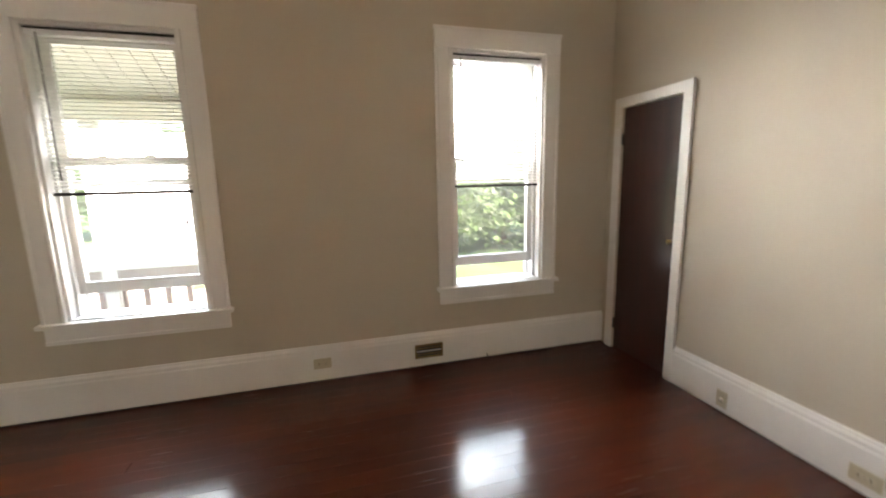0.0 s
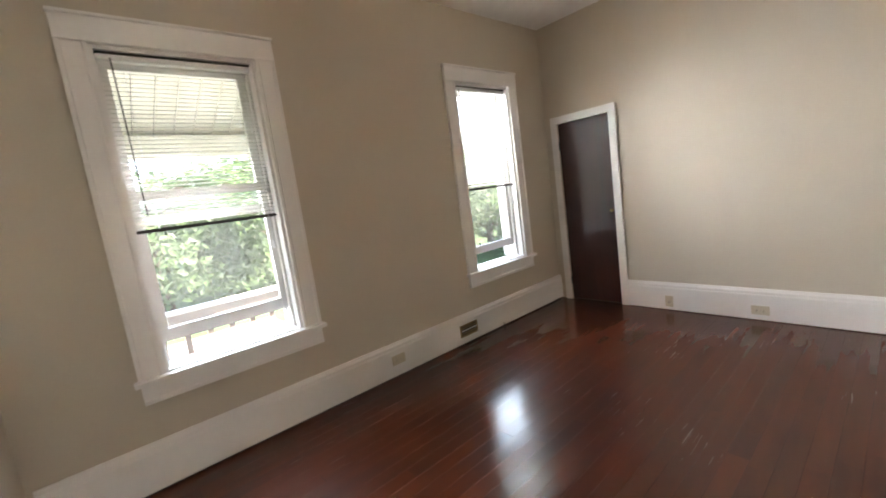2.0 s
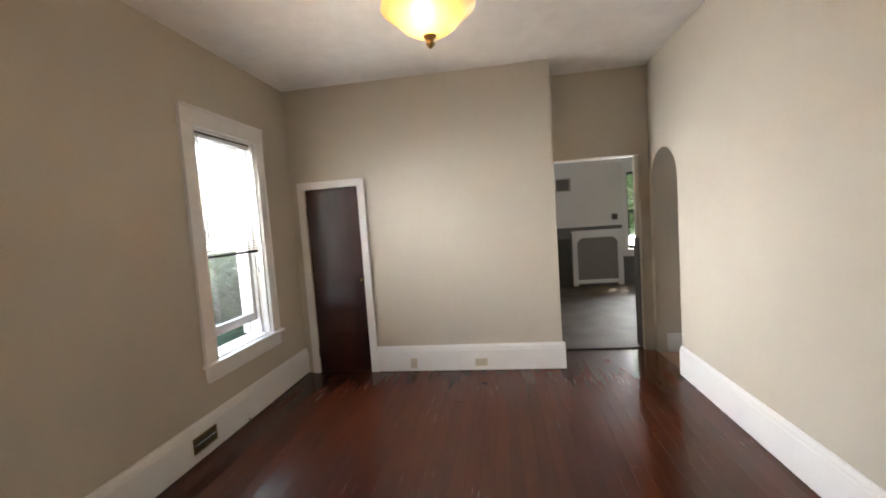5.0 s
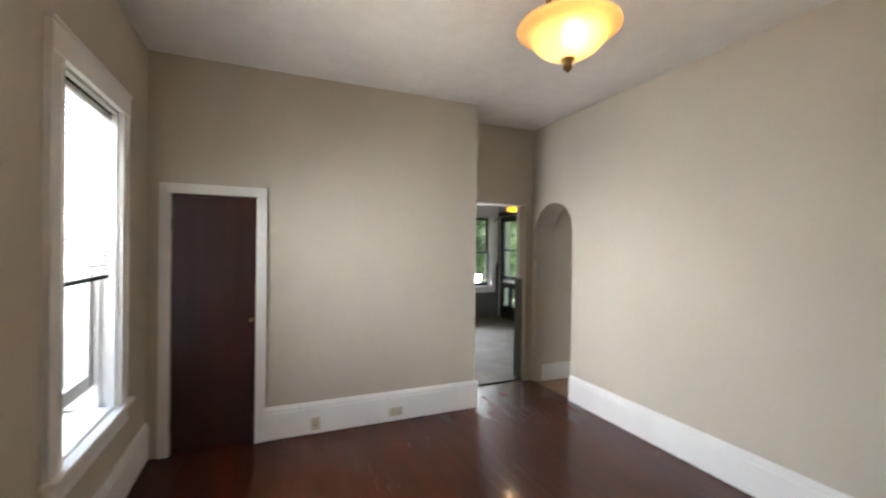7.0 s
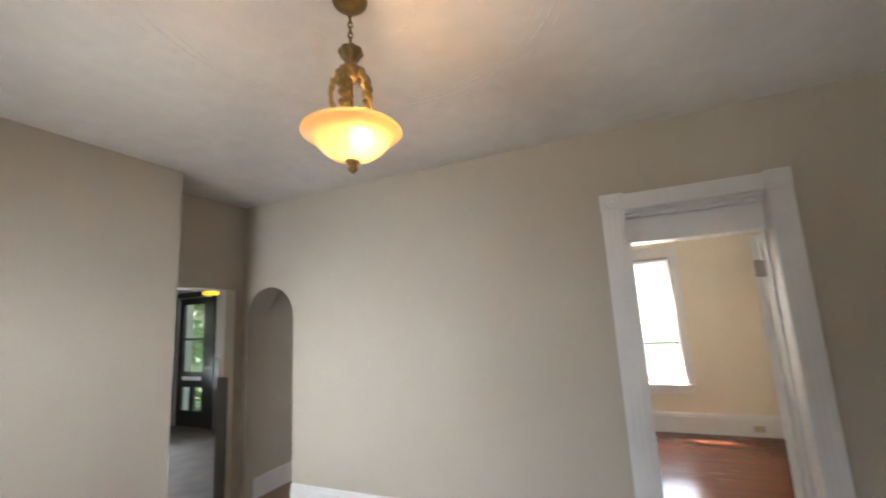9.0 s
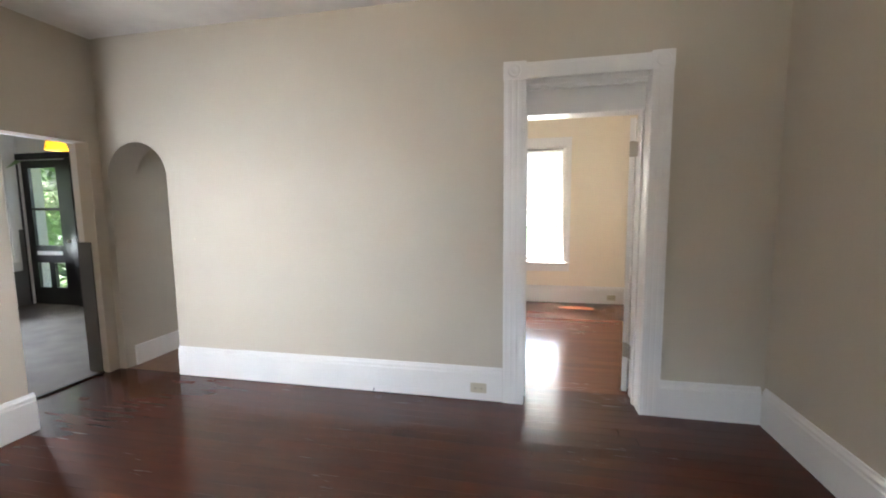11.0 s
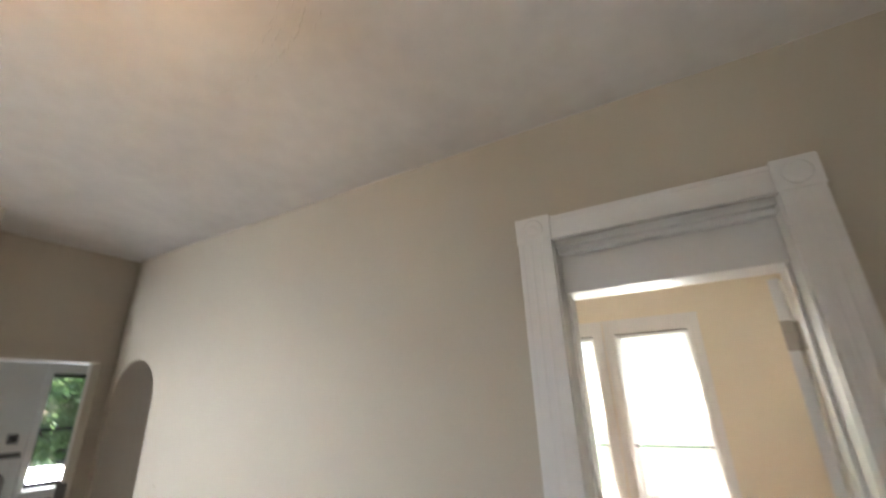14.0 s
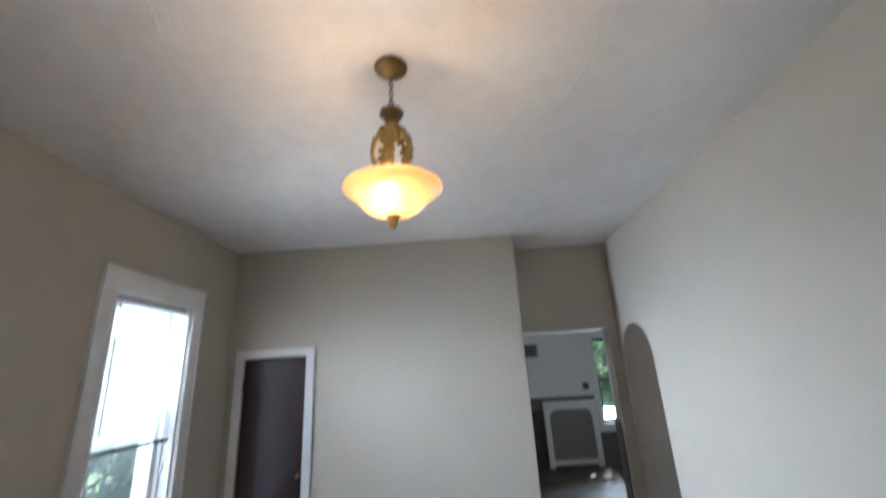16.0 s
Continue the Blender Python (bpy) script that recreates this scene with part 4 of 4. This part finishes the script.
baseboard("baseboard_far_room", "x", -4.56, -0.60, RY, 1)
TO_R = Matrix.Translation((0, RY, 0)) @ Matrix.Rotation(radians(180), 4, "Z")
window("window_4", TO_R, 2.855, 3.60, 0.585, 2.235, 0.0, "white sash window with a drawn pale shade", wall=0.22, c=0.088)
window("window_5", TO_R, 1.92, 2.665, 0.585, 2.235, 0.0, "white sash window with a drawn pale shade", wall=0.22, c=0.088)
FLOOR2 = structure("far_room_floor", boxes((-4.80, -0.50, RY - 0.1, SBACK, -0.14, -0.022)), M_GAP, "glossy red-brown wooden board floor", "floor")
for x in (-3.60, -2.665):
    blind(TO_R, -x - 0.723, -x - 0.022, 2.215, 1.10, tilt=-0.35)
outlet(Matrix.Translation((-4.27, RY + 0.024, 0.09)), "ivory double outlet on the far room's baseboard")

# ---- outside ----
structure("ground", boxes((-150, 150, -150, 150, -0.9, -0.8)), M_GRASS, "green lawn", "ground")
structure("driveway", boxes((-14.0, -1.2, 1.9, 6.4, -0.8, -0.775), (-9.5, -5.0, 6.4, 60, -0.8, -0.775)), M_PAVE, "pale concrete driveway", "road")
structure("porch_floor", boxes((-8.0, -2.15, N_THICK, 1.75, -0.45, -0.35)), M_PAVE, "pale porch deck", "floor")


structure("front_walk", boxes((2.2, 5.6, -9.0, -5.75, -0.8, -0.25)), M_PAVE, "pale concrete front landing", "pavement")


def porch():
    p = thing("porch", "cream porch with posts and a baluster railing", "porch")
    part("top_rail", boxes((-7.9, -2.25, 1.56, 1.66, 0.42, 0.60), bevel=0.006), M_RAIL, p, "weathered handrail")
    part("rail_cap", boxes((-7.9, -2.25, 1.53, 1.69, 0.60, 0.622), bevel=0.004), M_TRIM, p)
    part("bottom_rail", boxes((-7.9, -2.25, 1.58, 1.64, -0.22, -0.16), bevel=0.004), M_TRIM, p)
    # Balusters are coloured dark for their shaded side against the bright ground.
    me = mesh_of("baluster", boxes((-0.022, 0.022, 1.59, 1.63, -0.16, 0.42)), M_RAIL)
    x = -7.8
    while x < -2.35:
        b = new("baluster", me)
        b.parent = p
        b.location.x = x
        x += 0.18
    for x in (-7.9, -4.09, -2.22):
        part("post", boxes((x - 0.06, x + 0.06, 1.55, 1.67, -0.35, 1.92 if x < -3 else 0.68), bevel=0.008), M_TRIM, p)
    part("beam", boxes((-8.0, -2.4, 1.50, 1.72, 1.92, 2.08), bevel=0.006), M_PORCH, p)
    n = 40
    for k in range(n):
        a = -8.0 + 5.8 * k / n
        bm = bmesh.new()
        lo, hi = a + 0.004, a + 5.8 / n - 0.004
        v = [bm.verts.new((x, y, z + dz)) for dz in (0, 0.02) for x, y, z in ((lo, 0.26, 2.72), (hi, 0.26, 2.72), (hi, 1.75, 2.06), (lo, 1.75, 2.06))]
        for q in ((0, 1, 2, 3), (7, 6, 5, 4), (0, 4, 5, 1), (2, 6, 7, 3), (1, 5, 6, 2), (3, 7, 4, 0)):
            bm.faces.new([v[i] for i in q])
        part("ceiling_board", bm, M_PORCH, p)
    bm = bmesh.new()
    v = [bm.verts.new(c) for c in ((-8.1, N_THICK, 2.80), (-2.1, N_THICK, 2.80), (-2.1, 2.0, 2.02), (-8.1, 2.0, 2.02), (-8.1, N_THICK, 2.88), (-2.1, N_THICK, 2.88), (-2.1, 2.0, 2.10), (-8.1, 2.0, 2.10))]
    for q in ((0, 1, 2, 3), (7, 6, 5, 4), (0, 4, 5, 1), (2, 6, 7, 3), (1, 5, 6, 2), (3, 7, 4, 0)):
        bm.faces.new([v[i] for i in q])
    part("roof", bm, M_ROOF, p)


porch()


def tree(x, y, high, wide, seed, base=-0.8, low=0.25, leaves=8000, leaf=M_LEAF):
    """A tapered trunk with limbs and a ragged crown of single leaves in clumps."""
    rng = random.Random(seed)
    t = thing("tree", "leafy green tree in full summer leaf", "tree", Matrix.Translation((x, y, base)), "garden trees")
    bm = tube([(0, 0, 0), (0.05, 0.02, high * 0.3), (0.0, 0.06, high * 0.6), (0.05, 0.0, high * 0.85)], 0.14, 10, taper=0.3)
    tips = []
    for k in range(9):
        a = rng.uniform(0, 2 * math.pi)
        z = high * rng.uniform(low, 0.75)
        r = wide * rng.uniform(0.45, 0.85)
        tip = (r * math.cos(a), r * math.sin(a), min(high * 0.95, z + r * 0.6))
        tube([(0, 0.03, z), (tip[0] * 0.5, tip[1] * 0.5, z + r * 0.22), tip], 0.05, 6, bm, 0.3)
        tips.append(tip)
    part("trunk", bm, M_BARK, t, smooth=True)
    clumps = [(rng.gauss(p[0], wide * 0.2), rng.gauss(p[1], wide * 0.2), rng.gauss(p[2], high * 0.09)) for p in tips for _ in range(5)]
    clumps += [(wide * rng.uniform(-0.7, 0.7), wide * rng.uniform(-0.7, 0.7), high * rng.uniform(low, 0.95)) for _ in range(26)]
    verts, faces = [], []
    for k in range(leaves):
        c = rng.choice(clumps)
        s = wide * 0.15
        p = Vector((rng.gauss(c[0], s), rng.gauss(c[1], s), rng.gauss(c[2], s * 0.8)))
        size = rng.uniform(0.05, 0.11) * (1 + wide * 0.12)
        q = Euler((rng.uniform(-1, 1), rng.uniform(-1, 1), rng.uniform(0, 6.3))).to_matrix()
        i = len(verts)
        verts += [p + q @ Vector(c2) * size for c2 in ((-1, 0, 0), (0, -0.55, 0.12), (1, 0, -0.1), (0, 0.55, 0.12))]
        faces.append((i, i + 1, i + 2, i + 3))
    me = bpy.data.meshes.new("crown")
    me.from_pydata(verts, [], faces)
    me.materials.append(leaf)
    crown = new("crown", me)
    crown.parent = t
    return t


for k, (x, y, high, wide, low) in enumerate(((-2.6, 9.5, 3.3, 2.0, 0.06), (0.3, 9.0, 3.0, 2.0, 0.06), (3.4, 9.6, 3.4, 2.2, 0.06), (-0.8, 14.0, 4.0, 2.8, 0.08), (6.8, 7.2, 3.1, 2.0, 0.06), (4.4, 3.3, 2.1, 0.9, 0.05), (3.9, 2.1, 1.9, 0.8, 0.05), (-5.2, 17.0, 4.0, 2.8, 0.08), (9.5, 11.0, 4.0, 2.8, 0.08), (3.2, 17.0, 4.6, 3.2, 0.1), (-10.5, 18.0, 4.2, 2.8, 0.1), (6.4, 10.5, 3.4, 2.2, 0.06))):
    tree(x, y, high, wide, 11 + k, low=low)
# The last, tallest tree is added to block sun from the living room floor.
for k, (x, y, high, wide) in enumerate(((9.0, -6.5, 5.5, 2.6), (8.2, -10.0, 5.5, 2.6), (11.5, -2.5, 6.5, 2.8), (4.2, -8.6, 5.0, 2.2), (5.5, -12.5, 6.0, 2.8), (12.5, -8.5, 7.0, 3.2), (6.9, -6.9, 8.0, 2.6))):
    tree(x, y, high, wide, 41 + k, low=0.1, leaf=M_LEAF_LIT)


def neighbour_house():
    """The grey sided house next door, seen at an angle through the second window."""
    h = thing("neighbour_house", "grey sided house next door under a dark shingle roof", "house", Matrix.Translation((5.6, 0.6, -0.8)))
    part("wall", boxes((0.03, 5.0, 0.0, 3.4, 0.0, 5.2)), M_SIDING, h)
    me = mesh_of("siding_board", boxes((0.0, 0.03, 0.0, 3.4, 0.004, 0.148)), M_SIDING)
    for k in range(34):
        b = new("siding_board", me)
        b.parent = h
        b.location.z = 0.15 * k + 0.05
        b.rotation_euler = (0, radians(2.5), 0)
    w = part("window", boxes((-0.03, 0.04, 1.1, 1.18, 1.5, 3.0), (-0.03, 0.04, 1.92, 2.0, 1.5, 3.0), (-0.03, 0.04, 1.18, 1.92, 2.9, 3.0), (-0.04, 0.04, 1.18, 1.92, 1.5, 1.6), (-0.02, 0.04, 1.18, 1.92, 2.22, 2.28), bevel=0.006), M_TRIM, h)
    part("pane", boxes((-0.012, -0.006, 1.18, 1.92, 1.6, 2.9)), M_GREY, w, "dim glass pane")
    bm = bmesh.new()
    v = [bm.verts.new(c) for c in ((-0.4, -0.4, 5.2), (5.3, -0.4, 5.2), (5.3, 3.8, 5.2), (-0.4, 3.8, 5.2), (-0.4, 1.7, 7.0), (5.3, 1.7, 7.0))]
    for q in ((0, 3, 2, 1), (0, 1, 5, 4), (2, 3, 4, 5), (0, 4, 3), (1, 2, 5)):
        bm.faces.new([v[i] for i in q])
    part("roof", bm, M_ROOF, h)


neighbour_house()


# ---- floor boards, last ----
def boards(parent, x0, x1, y0, y1, width, seed, mat, longest=2.8):
    """Narrow boards laid east to west, their ends staggered."""
    rng = random.Random(seed)
    rows = round((y1 - y0) / width)
    w = (y1 - y0) / rows
    shapes = {}
    for r in range(rows):
        x = x0 - rng.uniform(0.0, 1.6)
        while x < x1:
            long = rng.choice((1.6, 2.0, 2.4, longest))
            a, b = max(x, x0), min(x + long, x1)
            if b - a > 0.05:
                key = round(b - a, 2)
                if key not in shapes:
                    bm = bmesh.new()
                    h, g = w / 2 - 0.0005, key / 2 - 0.0003
                    outline = [(-h, -0.022), (-h, 0.0), (h, 0.0), (h, -0.022)]
                    ends = [[bm.verts.new((s, d, z)) for d, z in outline] for s in (-g, g)]
                    n = len(outline)
                    for k in range(n):
                        bm.faces.new((ends[0][k], ends[0][(k + 1) % n], ends[1][(k + 1) % n], ends[1][k]))
                    bm.faces.new(ends[0])
                    bm.faces.new(ends[1])
                    bmesh.ops.recalc_face_normals(bm, faces=bm.faces)
                    shapes[key] = mesh_of("board", bm, mat)
                ob = new("board", shapes[key])
                ob.parent = parent
                ob.location = ((a + b) / 2, y0 + (r + 0.5) * w, rng.uniform(-0.0001, 0.0001))
                ob.rotation_euler = (rng.uniform(-0.0002, 0.0002), rng.uniform(-0.00005, 0.00005), 0)
            x += long


boards(FLOOR, -4.575, 0.53, SBACK, 0.0, 0.083, 3, M_BOARD)
boards(FLOOR2, -4.565, -0.60, RY, SBACK, 0.083, 5, M_BOARD_LIT)
